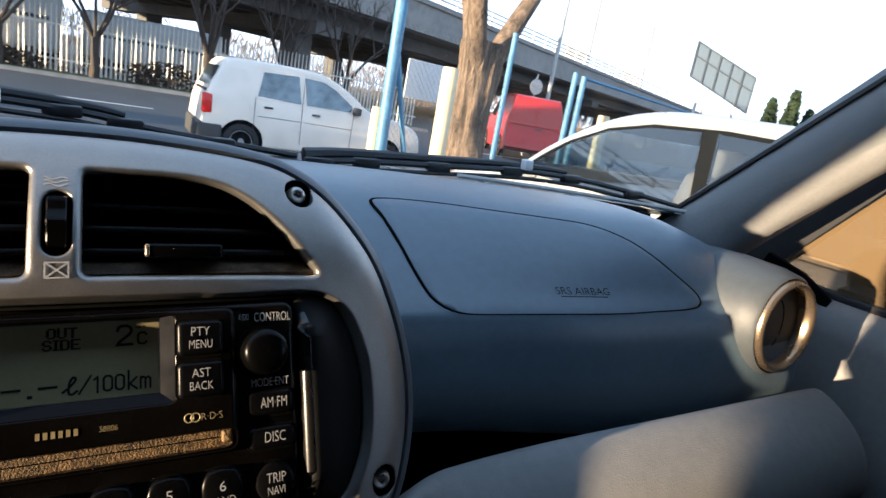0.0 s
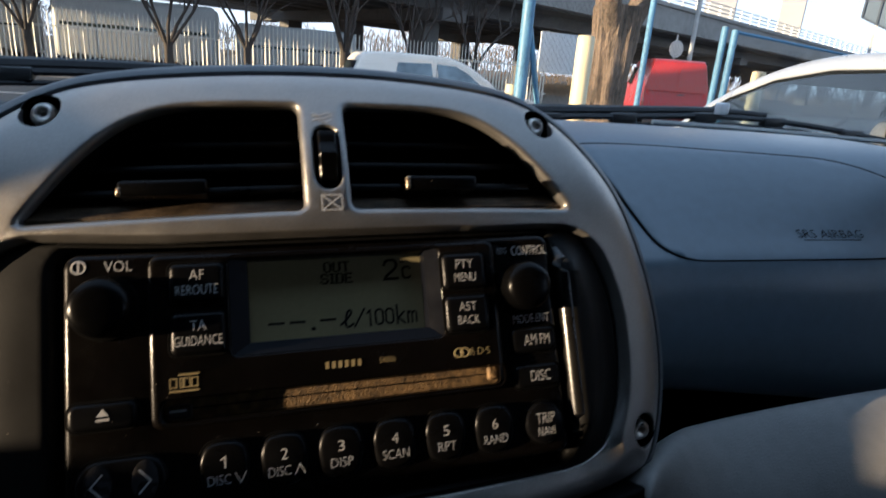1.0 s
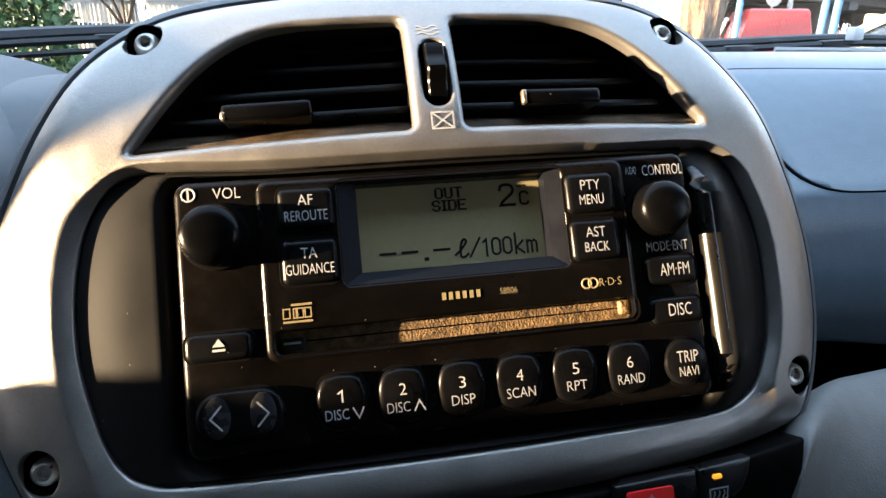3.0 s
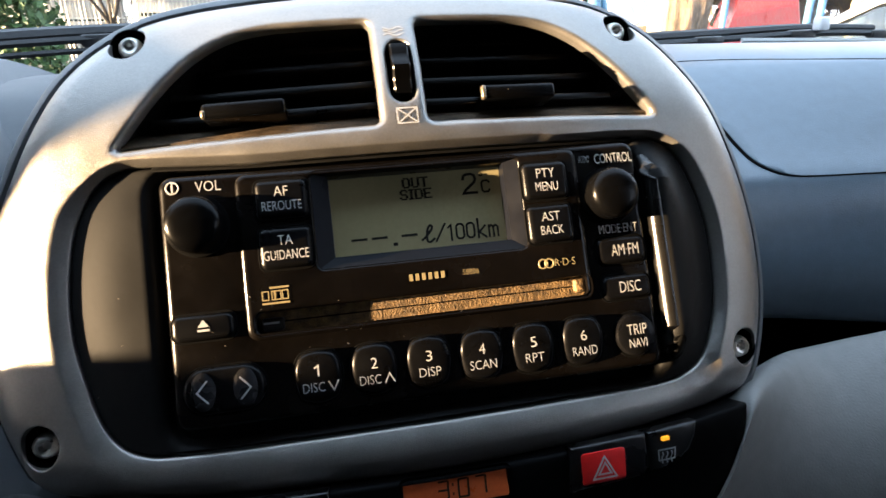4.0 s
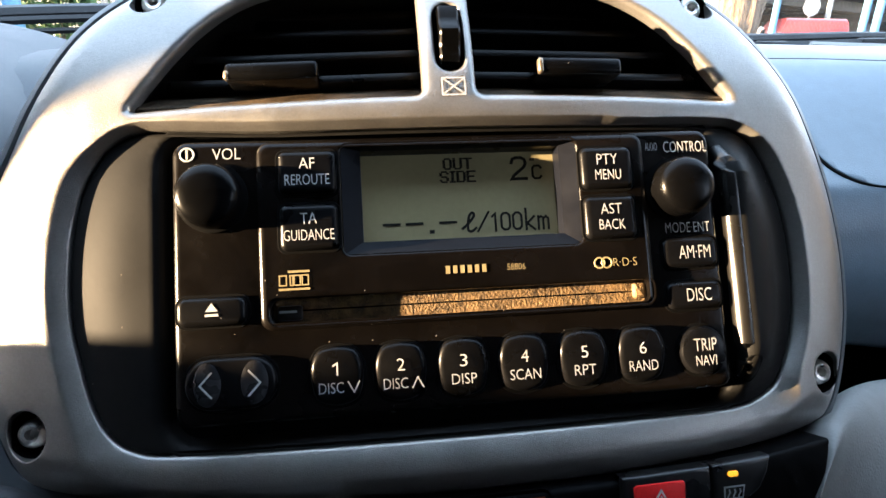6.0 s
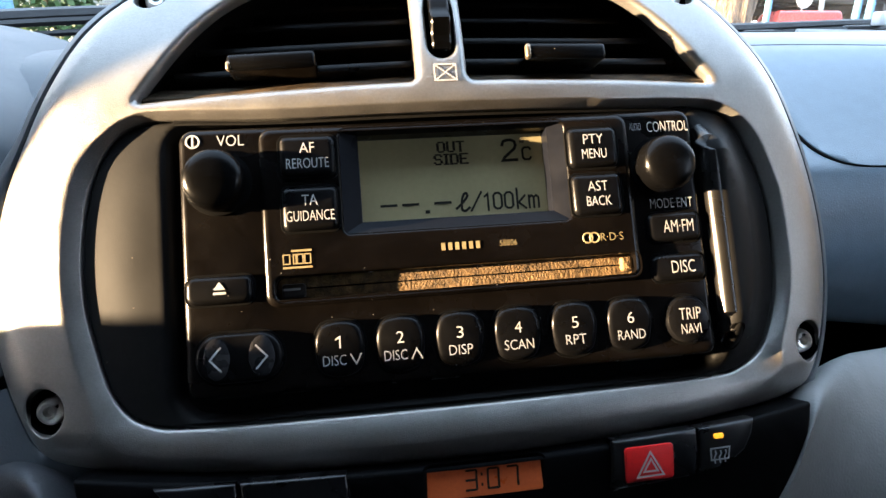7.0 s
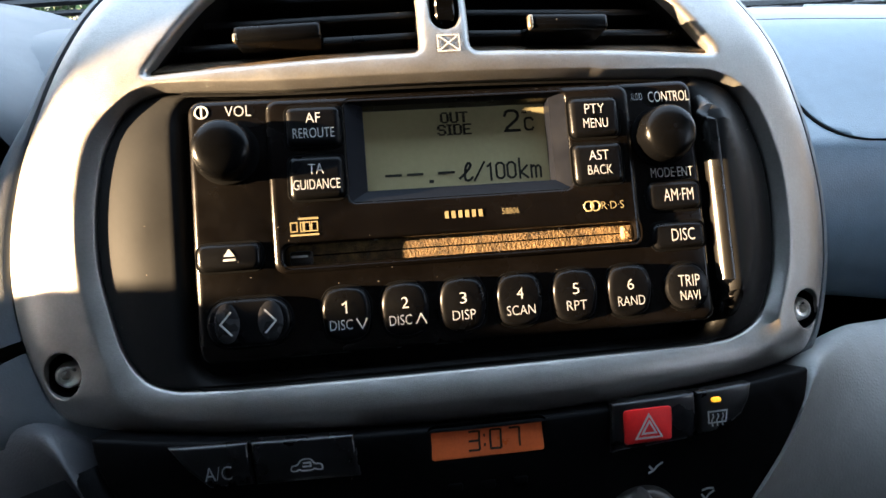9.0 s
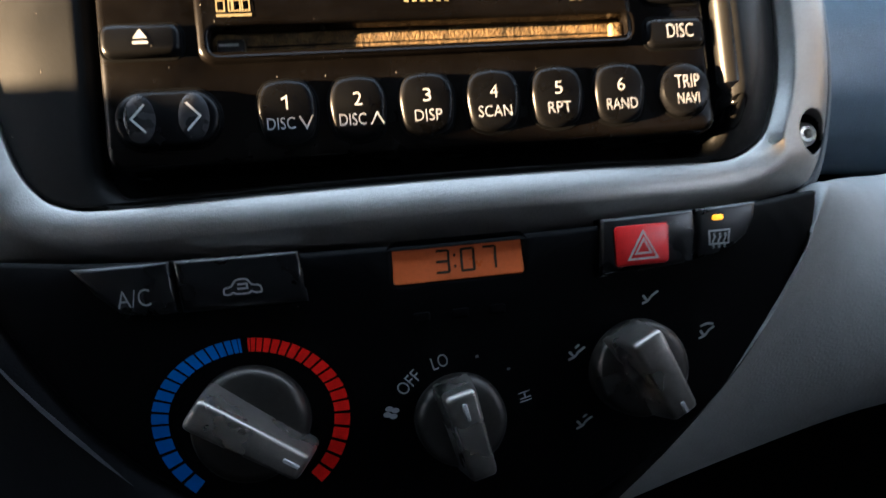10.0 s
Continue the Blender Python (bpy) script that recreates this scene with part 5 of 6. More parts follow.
    # unseen header, roof and rear wall, added to limit light on the panel
    alone("roof_header", sheet([[(x, -0.30, 0.61), (x, -0.12, 0.472)] for x in (-0.8, 0.8)], 0.02), LINER, CAR, "unseen plain header added to keep sky off the panel", "ceiling", kind="structure")
    alone("cabin_roof", box(-0.80, 0.80, -1.22, -0.28, 0.60, 0.63), LINER, CAR, "unseen headliner, darkened to cut bounced light", "ceiling", kind="structure")
    alone("cabin_wall_rear", tf(solid([[(-0.80, -0.75), (0.80, -0.75), (0.80, 0.62), (-0.80, 0.62)]], -0.04, 0.0, 0.004, 2), Matrix.Translation((0, -0.66, 0))), CABINDARK, CAR, "unseen plain dark wall added close behind to cut rear light", "cabin wall", kind="structure")
    alone("cabin_floor", box(-0.80, 0.80, -1.22, 0.45, -0.78, -0.74), CABINDARK, CAR, "dark carpeted cabin floor", "floor", kind="structure")
    alone("bulkhead", box(-0.80, 0.80, 0.44, 0.47, -0.75, 0.04), DARK, CAR, "black bulkhead behind the dashboard", "wall", kind="structure")


dashboard()
cabin()

# ---- outside ----
ASPHALT = mat("asphalt", (0.068, 0.074, 0.082), 0.85, 0, 0.25, 0.6, 0.5, 30)
GRASS = mat("grass", (0.06, 0.085, 0.03), 0.9, 0, 0.4, 2.0, 0.5, 20)
DIRT = mat("bare_earth", (0.14, 0.11, 0.08), 0.95, 0, 0.3, 1.5, 0.5, 15)
CONCRETE = mat("bridge_concrete", (0.27, 0.26, 0.245), 0.85, 0, 0.2, 0.25, 0.3, 12)
DARKCON = mat("darker_concrete", (0.12, 0.115, 0.11), 0.9, 0, 0.25, 0.3, 0.3, 12)
BARK = mat("rough_bark", (0.135, 0.10, 0.072), 0.95, 0, 0.95, 5, 1.0, 16, stretch=(3, 3, 0.4))
# toned dark for the shade on the slim trees, trunks and crowns alike
TWIG = mat("shaded_twigs", (0.055, 0.043, 0.034), 0.9, 0, 0.3, 4)
WHITECAR = mat("white_car_paint", (0.86, 0.79, 0.69), 0.3, 0, 0.05, 3, coat=0.5)
SILVERCAR = mat("silver_car_paint", (0.50, 0.52, 0.55), 0.28, 0.5, 0.05, 3, coat=0.5)
REDVAN = mat("red_van_paint", (0.40, 0.016, 0.013), 0.35, 0, 0.08, 2, coat=0.4)
WHITEVAN = mat("white_van_paint", (0.40, 0.40, 0.385), 0.45, 0, 0.08, 1.0)
GREYGLASS = mat("dark_car_glass", (0.105, 0.135, 0.15), 0.05, 0.75, 0.04, 2)
# lining paled to stand in for sky reflected in the car windows
CABINGREY = mat("sky_paled_lining", (0.30, 0.31, 0.32), 0.9, 0, 0.1, 8)
# pale tone stands in for sky reflected in the hatchback's glass
PALEGLASS = mat("sky_lit_car_glass", (0.17, 0.205, 0.23), 0.07, 0.7, 0.35, 1.2)
SEATGREY = mat("grey_seat_cloth", (0.10, 0.10, 0.105), 0.9, 0, 0.1, 8)
TYRE = mat("tyre_rubber", (0.02, 0.02, 0.02), 0.8)
RIM = mat("wheel_rim", (0.45, 0.45, 0.46), 0.35, 0.7)
LIGHTRED = mat("tail_lamp", (0.55, 0.02, 0.015), 0.2, 0, 0.1, 20)
BUMPER = mat("dark_bumper", (0.05, 0.05, 0.052), 0.6)
BLACKTRIM = mat("black_window_trim", (0.006, 0.007, 0.008), 0.6, 0, 0.1, 8, spec=0.1)
BLUEPOST = mat("weathered_blue_paint", (0.10, 0.22, 0.36), 0.55, 0, 0.3, 5, 0.3, 60)
CREAM = mat("cream_bollard_paint", (0.66, 0.56, 0.34), 0.55, 0, 0.12, 5, 0.2, 60)
SIGNWHITE = mat("white_sign_board", (0.68, 0.69, 0.70), 0.5, 0, 0.06, 3)
BOARDRIB = mat("board_rib", (0.040, 0.055, 0.080), 0.7, 0, 0.12, 0.8)
BOARDBACK = mat("board_back", (0.085, 0.120, 0.175), 0.7, 0, 0.12, 0.8)
WIRE = mat("dull_wire", (0.085, 0.085, 0.085), 0.6, 0.3, 0.2, 8)
GALV = mat("galvanised_steel", (0.42, 0.42, 0.41), 0.5, 0.5, 0.2, 8)
PALE = mat("palisade_paint", (0.66, 0.63, 0.56), 0.6, 0, 0.15, 4)
CYPRESS = mat("cypress_green", (0.035, 0.055, 0.025), 0.9, 0, 0.4, 3)
BRAMBLE = mat("winter_bramble", (0.065, 0.045, 0.030), 0.9, 0, 0.5, 3)
IVY = mat("ivy_leaf", (0.045, 0.085, 0.025), 0.6, 0, 0.5, 6)
HAZEWHITE = mat("pale_tower_render", (0.33, 0.34, 0.37), 0.8, 0, 0.06, 0.1)
FARWOOD = mat("far_bare_wood", (0.19, 0.145, 0.105), 0.95, 0, 0.4, 0.4)
OCHRE = mat("ochre_render", (0.55, 0.42, 0.2), 0.85, 0, 0.15, 1)
ROADPAINT = mat("road_paint", (0.6, 0.6, 0.58), 0.7, 0, 0.2, 4)
EYE0 = Vector((0.02, -0.21, 1.33))


def spot(az, d, z=0.0):
    return Vector((EYE0.x + d * math.sin(radians(az)), EYE0.y + d * math.cos(radians(az)), z))


def ground():
    g = bmesh.new()
    n = 40
    rings = [[g.verts.new((r * math.cos(2 * math.pi * i / n), r * math.sin(2 * math.pi * i / n), 0)) for i in range(n)] for r in (2, 8, 20, 50, 150, 500, 3000)]
    g.faces.new(rings[0])
    for a, b in zip(rings, rings[1:]):
        for j in range(n):
            g.faces.new((a[j], b[j], b[(j + 1) % n], a[(j + 1) % n]))
    alone("ground", g, DIRT, Matrix.Identity(4), "bare winter earth", "ground", kind="structure")
    alone("road", box(-90, 90, 3.0, 22.6, -0.05, 0.006), ASPHALT, Matrix.Identity(4), "grey worn asphalt road", "road", kind="structure")
    alone("kerb", box(-90, 12, 22.6, 22.8, -0.05, 0.13, 0.02, 1), CONCRETE, Matrix.Identity(4), "pale concrete kerb", "kerb", kind="structure")
    alone("verge", box(-90, 12, 22.8, 24.6, -0.05, 0.10), GRASS, Matrix.Identity(4), "grass verge below the fence", "verge", kind="structure")
    for x in (-14, -8, -2, 4, 10):
        alone("road_mark", box(x, x + 3, 15.6, 15.75, 0.004, 0.012), ROADPAINT, Matrix.Identity(4), "faded white lane line", "road marking", "lane lines")


def wheel(t, x, y, r, m):
    mm_ = m @ Matrix.Translation((x, y, r)) @ (Matrix.Identity(4) if y < 0 else Matrix.Rotation(math.pi, 4, "Z"))
    w = part("wheel", lathe(0, 0, [(r * 0.62, -0.16), (r * 0.95, -0.16), (r, -0.13), (r, -0.03), (r * 0.95, 0.0), (r * 0.66, 0.005), (r * 0.64, -0.01)], 28), TYRE, t, "black tyre", mm_)
    part("rim", lathe(0, 0, [(r * 0.64, -0.02), (r * 0.60, 0.0), (r * 0.50, -0.01), (r * 0.2, -0.015), (r * 0.16, 0.0), (0.005, 0.002)], 28), RIM, w, "", mm_)


def plate(lp, y, th=0.006, bev=0.002):
    return tf(solid([lp], 0, th, bev, 1), Matrix.Translation((0, y, 0)))


def car(name, m, paint, L, W, H, belt, outline, panes, label, r=0.27, axles=(0.16, 0.82), seams=(), cab=None, frame_mat=None, nose_left=False, screen=None, pane_mat=None):
    t = thing(name, m, label, "car")
    lp = spline([(x * L, z * H) for x, z in outline], 4)
    hole = [fine([(x * L, z * H) for x, z in cab], 0.15)] if cab else []
    body = solid([lp] + hole, -W, 0, [0.05, 0.006] if cab else 0.05, 3)
    half = W / 2
    for v in body.verts:
        v.co.y = v.co.y - half
        k = max(0, v.co.z - belt)
        v.co.y *= 1 - 0.26 * k
    if screen:
        # open the windscreen between the front pillars
        bmesh.ops.delete(body, geom=[fc for fc in body.faces if abs(fc.normal.y) < 0.5 and all(screen[0] < v.co.x / L < screen[1] and v.co.z / H > screen[2] for v in fc.verts)], context="FACES")
    part("body", body, paint, t, "", m, 60)
    if cab:
        # open cabin behind the glass: thin side frames, lining paled for reflections, seats and wheel
        for sgn in (-1, 1):
            fr = solid([fine([(x * L, z * H) for x, z in cab], 0.15)] + [fine([(x * L, z * H) for x, z in pn], 0.15) for pn in panes], -0.012, 0.002, 0.002, 1)
            for v in fr.verts:
                k = max(0, v.co.z - belt)
                v.co.y = sgn * (half * (1 - 0.26 * k) - 0.004) + v.co.y
            part("window_frame", fr, frame_mat, t, "", m)
        ring = inset(hole[0] if area(hole[0]) > 0 else hole[0][::-1], 0.012)
        ring = ring + ring[:1]
        rows = [[(x, y * (1 - 0.26 * max(0, z - belt)), z) for x, z in ring] for y in (-half + 0.03, 0, half - 0.03)]
        lining = sheet(rows)
        if screen:
            bmesh.ops.delete(lining, geom=[fc for fc in lining.faces if all(v.co.x / L < screen[1] + 0.03 and v.co.z / H > screen[2] for v in fc.verts)], context="FACES")
        part("cabin_lining", lining, CABINGREY, t, "cabin lining, paled for the sky's reflection in the glass", m)
        xs = [p[0] * L for p in cab]
        x0, x1, z0 = min(xs), max(xs), min(p[1] for p in cab) * H
        front = x0 if nose_left else x1
        sg = 1 if nose_left else -1
        for k in (0.42, 0.82):
            for y in (-0.34, 0.34):
                c = front + sg * k * (x1 - x0)
                part("seat_back", tf(box(-0.06, 0.06, -0.24, 0.24, -0.2, 0.20, 0.05, 3), Matrix.Translation((c, y, z0 + 0.02)) @ Matrix.Rotation(radians(14 * sg), 4, "Y")), SEATGREY, t, "grey cloth seat", m)
                part("headrest", tf(box(-0.045, 0.045, -0.13, 0.13, -0.07, 0.08, 0.035, 3), Matrix.Translation((c + sg * 0.06, y, z0 + 0.27)) @ Matrix.Rotation(radians(10 * sg), 4, "Y")), SEATGREY, t, "", m)
        part("steering_wheel", tube([(front + sg * (0.30 * (x1 - x0) + 0.05 * math.sin(a)), 0.34 + 0.18 * math.cos(a), z0 + 0.05 + 0.16 * math.sin(a)) for a in [math.pi * 2 * i / 20 for i in range(21)]], [0.016] * 21, 6), BUMPER, t, "", m)
    for pn in panes:
        bm = bmesh.new()
        for sgn in (-1, 1):
            pts = inset([(x * L, z * H) for x, z in pn], 0)
            q = []
            for x, z in fine(pts, 0.2):
                k = max(0, z - belt)
                q.append(bm.verts.new((x, sgn * (half * (1 - 0.26 * k) + 0.004), z)))
            bm.faces.new(q)
        glass = part("window", bm, pane_mat or (CARGLASS if cab else GREYGLASS), t, "tinted window glass", m)
        glass.visible_shadow = not cab
    for ax in axles:
        for s in (-1, 1):
            part("wheel_arch", tf(lathe(0, 0, [(r * 1.18, -0.04), (r * 1.18, 0.004), (0.01, 0.0045)], 28), Matrix.Translation((ax * L, s * (half - 0.002), r)) @ (Matrix.Identity(4) if s < 0 else Matrix.Rotation(math.pi, 4, "Z"))), DARK, t, "", m)
            wheel(t, ax * L, s * (half + 0.006), r, m)
    for x0, z0, x1, z1 in seams:
        part("door_seam", strokes([[(x0 * L * 1000, z0 * H * 1000), (x1 * L * 1000, z1 * H * 1000)]], 9, half + 0.003), BUMPER, t, "", m)
    return t


def cars():
    # white hatchback, side on across the road, tail to the left
    out = [(0.0, 0.24), (0.0, 0.45), (0.012, 0.62), (0.045, 0.80), (0.085, 0.955), (0.14, 0.99), (0.30, 1.0), (0.46, 0.985), (0.56, 0.92), (0.66, 0.78), (0.72, 0.68), (0.86, 0.62), (0.96, 0.55), (1.0, 0.42), (1.0, 0.22), (0.93, 0.15), (0.5, 0.14), (0.06, 0.16)]
    p1 = [(0.215, 0.66), (0.235, 0.90), (0.385, 0.915), (0.40, 0.64)]
    p2 = [(0.425, 0.64), (0.412, 0.915), (0.50, 0.90), (0.555, 0.84), (0.635, 0.70), (0.63, 0.64)]
    m = pose(1.205, 8.95, 0, 0, 0, 0) @ Matrix.Translation((0, 0.74, 0))
    c = car("white_hatchback", m, WHITECAR, 3.5, 1.48, 1.46, 0.90, out, [p1, p2], "white five-door hatchback parked beyond the road, tail lamps lit by sun", seams=((0.205, 0.25, 0.205, 0.64), (0.408, 0.22, 0.405, 0.9), (0.64, 0.25, 0.645, 0.66), (0.42, 0.46, 0.64, 0.45), (0.22, 0.46, 0.40, 0.46)), cab=[(0.205, 0.63), (0.228, 0.91), (0.30, 0.925), (0.46, 0.925), (0.508, 0.91), (0.565, 0.85), (0.65, 0.70), (0.645, 0.63)], frame_mat=WHITECAR, pane_mat=PALEGLASS)
    part("tail_lamp", box(-0.004, 0.13, -0.745, -0.60, 0.62, 0.90, 0.02, 2), LIGHTRED, c, "tall red tail lamp", m)
    part("bumper", box(-0.06, 0.30, -0.75, 0.74, 0.20, 0.50, 0.05, 3), BUMPER, c, "dark grey rear bumper", m)
    part("rear_window", sheet([[(0.045, y, 0.92), (0.20, y * 0.9, 1.30)] for y in (-0.60, 0, 0.60)], 0.01), GREYGLASS, c, "dark rear window", m)
    part("door_handle", box(0.85, 0.98, -0.765, -0.735, 0.80, 0.83, 0.008, 2), BUMPER, c, "", m)
    part("door_handle", box(1.58, 1.71, -0.765, -0.735, 0.79, 0.82, 0.008, 2), BUMPER, c, "", m)
    part("door_mirror", box(2.22, 2.34, -0.88, -0.74, 0.90, 1.02, 0.03, 2), BUMPER, c, "", m)
    # silver hatchback near by, nose to the left
    out = [(0.0, 0.22), (0.0, 0.42), (0.03, 0.52), (0.10, 0.60), (0.20, 0.645), (0.26, 0.69), (0.33, 0.82), (0.40, 0.92), (0.47, 0.98), (0.56, 1.0), (0.75, 0.985), (0.88, 0.92), (0.95, 0.78), (0.99, 0.6), (1.0, 0.4), (0.99, 0.22), (0.93, 0.15), (0.5, 0.14), (0.06, 0.16)]
    p1 = [(0.285, 0.68), (0.30, 0.715), (0.36, 0.82), (0.43, 0.90), (0.50, 0.935), (0.57, 0.945), (0.595, 0.68)]
    p2 = [(0.612, 0.68), (0.592, 0.945), (0.74, 0.935), (0.83, 0.88), (0.86, 0.70)]
    m = pose(2.28, 3.95, 0, 0, 0, -90) @ Matrix.Translation((0, 0.86, 0))
    c = car("silver_hatchback", m, SILVERCAR, 4.1, 1.72, 1.50, 1.0, out, [p1, p2], "silver hatchback parked alongside with reflecting side windows", seams=((0.61, 0.2, 0.61, 0.66), (0.27, 0.25, 0.275, 0.68)), r=0.31, axles=(0.19, 0.80), cab=[(0.275, 0.672), (0.30, 0.728), (0.36, 0.833), (0.43, 0.910), (0.50, 0.946), (0.60, 0.957), (0.74, 0.946), (0.838, 0.89), (0.872, 0.70), (0.868, 0.672)], frame_mat=BLACKTRIM, nose_left=True, screen=(0.262, 0.44, 0.68))
    rows = [[(x * 4.1 + 0.012 * (k == 0), y * kk, z * 1.50 + 0.012) for x, z, kk in ((0.272, 0.71, 0.70), (0.335, 0.83, 0.66), (0.405, 0.925, 0.62))] for k in (1,) for y in (-1, -0.5, 0, 0.5, 1)]
    screen = part("windscreen", sheet(rows, 0.006), CARGLASS, c, "clear windscreen glass", m, 60)
    screen.visible_shadow = False
    part("waist_strip", strokes([[(0.27 * 4100, 0.672 * 1500), (0.87 * 4100, 0.685 * 1500)]], 22, 0.864), GALV, c, "bright waist strip", m)
    part("door_mirror", box(1.26, 1.36, -0.95, -0.86, 1.00, 1.08, 0.03, 3), SILVERCAR, c, "", m)
    # red van
    out = [(0.0, 0.14), (0.0, 0.5), (0.015, 0.90), (0.04, 0.985), (0.12, 1.0), (0.55, 1.0), (0.66, 0.95), (0.76, 0.66), (0.93, 0.55), (1.0, 0.42), (1.0, 0.15)]
    m = pose(*spot(40.2, 19.3), 0, 0, 65.7) @ Matrix.Translation((0, 0.9, 0))
    c = car("red_van", m, REDVAN, 4.4, 1.8, 2.02, 1.2, out, [[(0.56, 0.60), (0.56, 0.88), (0.66, 0.88), (0.735, 0.64)]], "red panel van seen from behind at the roadside", seams=((0.54, 0.2, 0.54, 0.95), (0.05, 0.48, 0.54, 0.48), (0.05, 0.30, 0.95, 0.28)), r=0.32)
    for y in (-0.86, 0.74):
        part("tail_lamp", box(-0.015, 0.10, y, y + 0.12, 0.75, 1.15, 0.02, 2), LIGHTRED, c, "", m)
    part("door_handle", box(-0.02, 0.01, -0.22, -0.02, 1.02, 1.06, 0.006, 2), BUMPER, c, "", m)
    part("rear_door_seam", box(-0.003, 0.01, -0.005, 0.005, 0.55, 1.8), LIGHTRED, c, "", m)
    part("crease", box(-0.022, 0.01, -0.80, 0.80, 1.10, 1.15, 0.012, 2), REDVAN, c, "pressed crease across the doors", m)
    part("indicator", box(-0.03, 0.04, 0.76, 0.87, 0.62, 0.76, 0.02, 2), LED, c, "orange lamp lens, faintly emissive", m)
    part("bumper", box(-0.08, 0.1, -0.88, 0.88, 0.3, 0.52, 0.04, 2), BUMPER, c, "", m)


def van_box(name, x0, x1, y0, y1, h, label):
    t = thing(name, Matrix.Translation((x0, y0, 0)), label, "van", "vans behind the fence")
    I = Matrix.Identity(4)
    part("body", box(x0, x1, y0, y1, 0.55, h, 0.25, 4), WHITEVAN, t, "", I, 60)
    part("window_band", box(x0 + 0.3, x1 - 0.3, y0 - 0.01, y0 + 0.02, h * 0.60, h * 0.645, 0.005, 1), GREYGLASS, t, "", I)
    part("underbody", box(x0 + 0.1, x1 - 0.1, y0 + 0.05, y1, 0.25, 0.56), DARK, t, "", I)
    for k in range(1, 4):
        x = x0 + (x1 - x0) * k / 4
        part("panel_rib", box(x - 0.02, x + 0.02, y0 - 0.006, y0 + 0.01, 0.6, h * 0.9), WHITEVAN, t, "", I)
    for x in (x0 + 0.8, x1 - 0.9):
        wheel(t, x, y0 + 0.02 - 0.001, 0.36, Matrix.Identity(4)) if y0 < 0 else part("wheel", tf(lathe(0, 0, [(0.36, -0.2), (0.36, 0.0), (0.2, 0.01), (0.01, 0.01)], 24), Matrix.Translation((x, y0, 0.36))), TYRE, t, "", I)


def fences():
    f = thing("palisade_fence", pose(-5, 25, 0), "weathered cream steel palisade fence along the verge", "fence", kind="structure")
    one = box(-0.045, 0.045, -0.012, 0.012, 0.08, 2.25, 0.0)
    for v in one.verts:
        if v.co.z > 2:
            v.co.x *= 0.25
    one.transform(Matrix.Rotation(radians(-38), 4, "Z"))
    me = mesh_of(one, "pale", PALE, flat=True)
    for i in range(230):
        x = -22.5 + 0.152 * i
        part("pale", me, None, f, "", Matrix.Translation((x, 25.0 + 0.02 * math.sin(i * 1.7), 0.02 * math.sin(i * 2.3))))
    for z in (0.45, 1.6):
        part("rail", box(-22.6, 12.5, 25.02, 25.06, z, z + 0.06), PALE, f, "", Matrix.Identity(4))
    # near chain-link fence on blue posts
    I = Matrix.Identity(4)
    c = thing("chain_link_fence", pose(3, 5.3, 0), "sagging chain-link fence on weathered blue posts", "fence", kind="structure")
    a, b = spot(23.5, 5.6), spot(34.2, 7.2)
    e2, e3, e4 = spot(40.3, 8.6), spot(41.1, 8.4), spot(52.5, 12.5)

    def post(p, h, r, label="", lean=0.0):
        part("post", tube([p, p + Vector((lean, 0, h))], [r, r], 10), BLUEPOST, c, label, I)

    post(a, 2.55, 0.055, "thick blue corner post")
    part("post_cap", tube([a + Vector((0, 0, 2.55)), a + Vector((0, 0, 2.75))], [0.045, 0.03], 10), GALV, c, "", I)
    part("brace", tube([a + Vector((0.02, 0, 1.75)), a.lerp(b, 0.22) + Vector((0, 0, 0.5))], [0.028, 0.028], 8), BLUEPOST, c, "diagonal blue brace", I)
    post(b, 2.25, 0.034, "slim blue post")
    post(e2, 2.05, 0.042)
    post(e3, 2.0, 0.042)
    part("top_rail", tube([e3 + Vector((0, 0, 1.98)), e4 + Vector((0, 0, 1.9))], [0.02, 0.02], 6), BLUEPOST, c, "", I)
    for p, q, hh in ((a, b, 1.95), (b, e2, 1.7), (e3, e4, 1.8)):
        bm = bmesh.new()
        d = (q - p)
        ln = Vector((d.x, d.y, 0)).length
        u = Vector((d.x, d.y, 0)) / ln
        st = 0.075
        n_ = int((ln + hh) / st)
        nrm = Vector((-u.y, u.x, 0)) * 0.0012
        for i in range(n_):
            for s in (1, -1):
                s0 = i * st - hh if s > 0 else i * st
                lo, hi = max(0, -s0) if s > 0 else max(0, s0 - ln), min(hh, ln - s0) if s > 0 else min(hh, s0)
                if hi - lo < 0.05:
                    continue
                A = p + u * (s0 + s * lo) + Vector((0, 0, 0.06 + lo))
                B = p + u * (s0 + s * hi) + Vector((0, 0, 0.06 + hi))
                w_ = Vector((0, 0, 0.0012)) + u * 0.0008
                bm.faces.new([bm.verts.new(t_) for t_ in (A - w_, B - w_, B + w_, A + w_)])
                bm.faces.new([bm.verts.new(t_) for t_ in (A - nrm, B - nrm, B + nrm, A + nrm)])
        ob = part("wire_mesh", bm, WIRE, c, "galvanised diamond wire mesh", I, flat=True)
        ob["kind"] = "stuff"
    sg = thing("notice_board", Matrix.Translation(spot(26.6, 6.0, 1.3)), "plain white notice board wired to the fence", "sign")
    s0, s1 = spot(24.9, 6.05), spot(28.3, 6.35)
    d = (s1 - s0).normalized()
    bm = box(0, (s1 - s0).length, -0.008, 0.008, 1.325, 1.70, 0.004, 1)
    part("board", bm, SIGNWHITE, sg, "", Matrix.Translation((s0.x, s0.y, 0)) @ Matrix.Rotation(math.atan2(d.y, d.x), 4, "Z"))
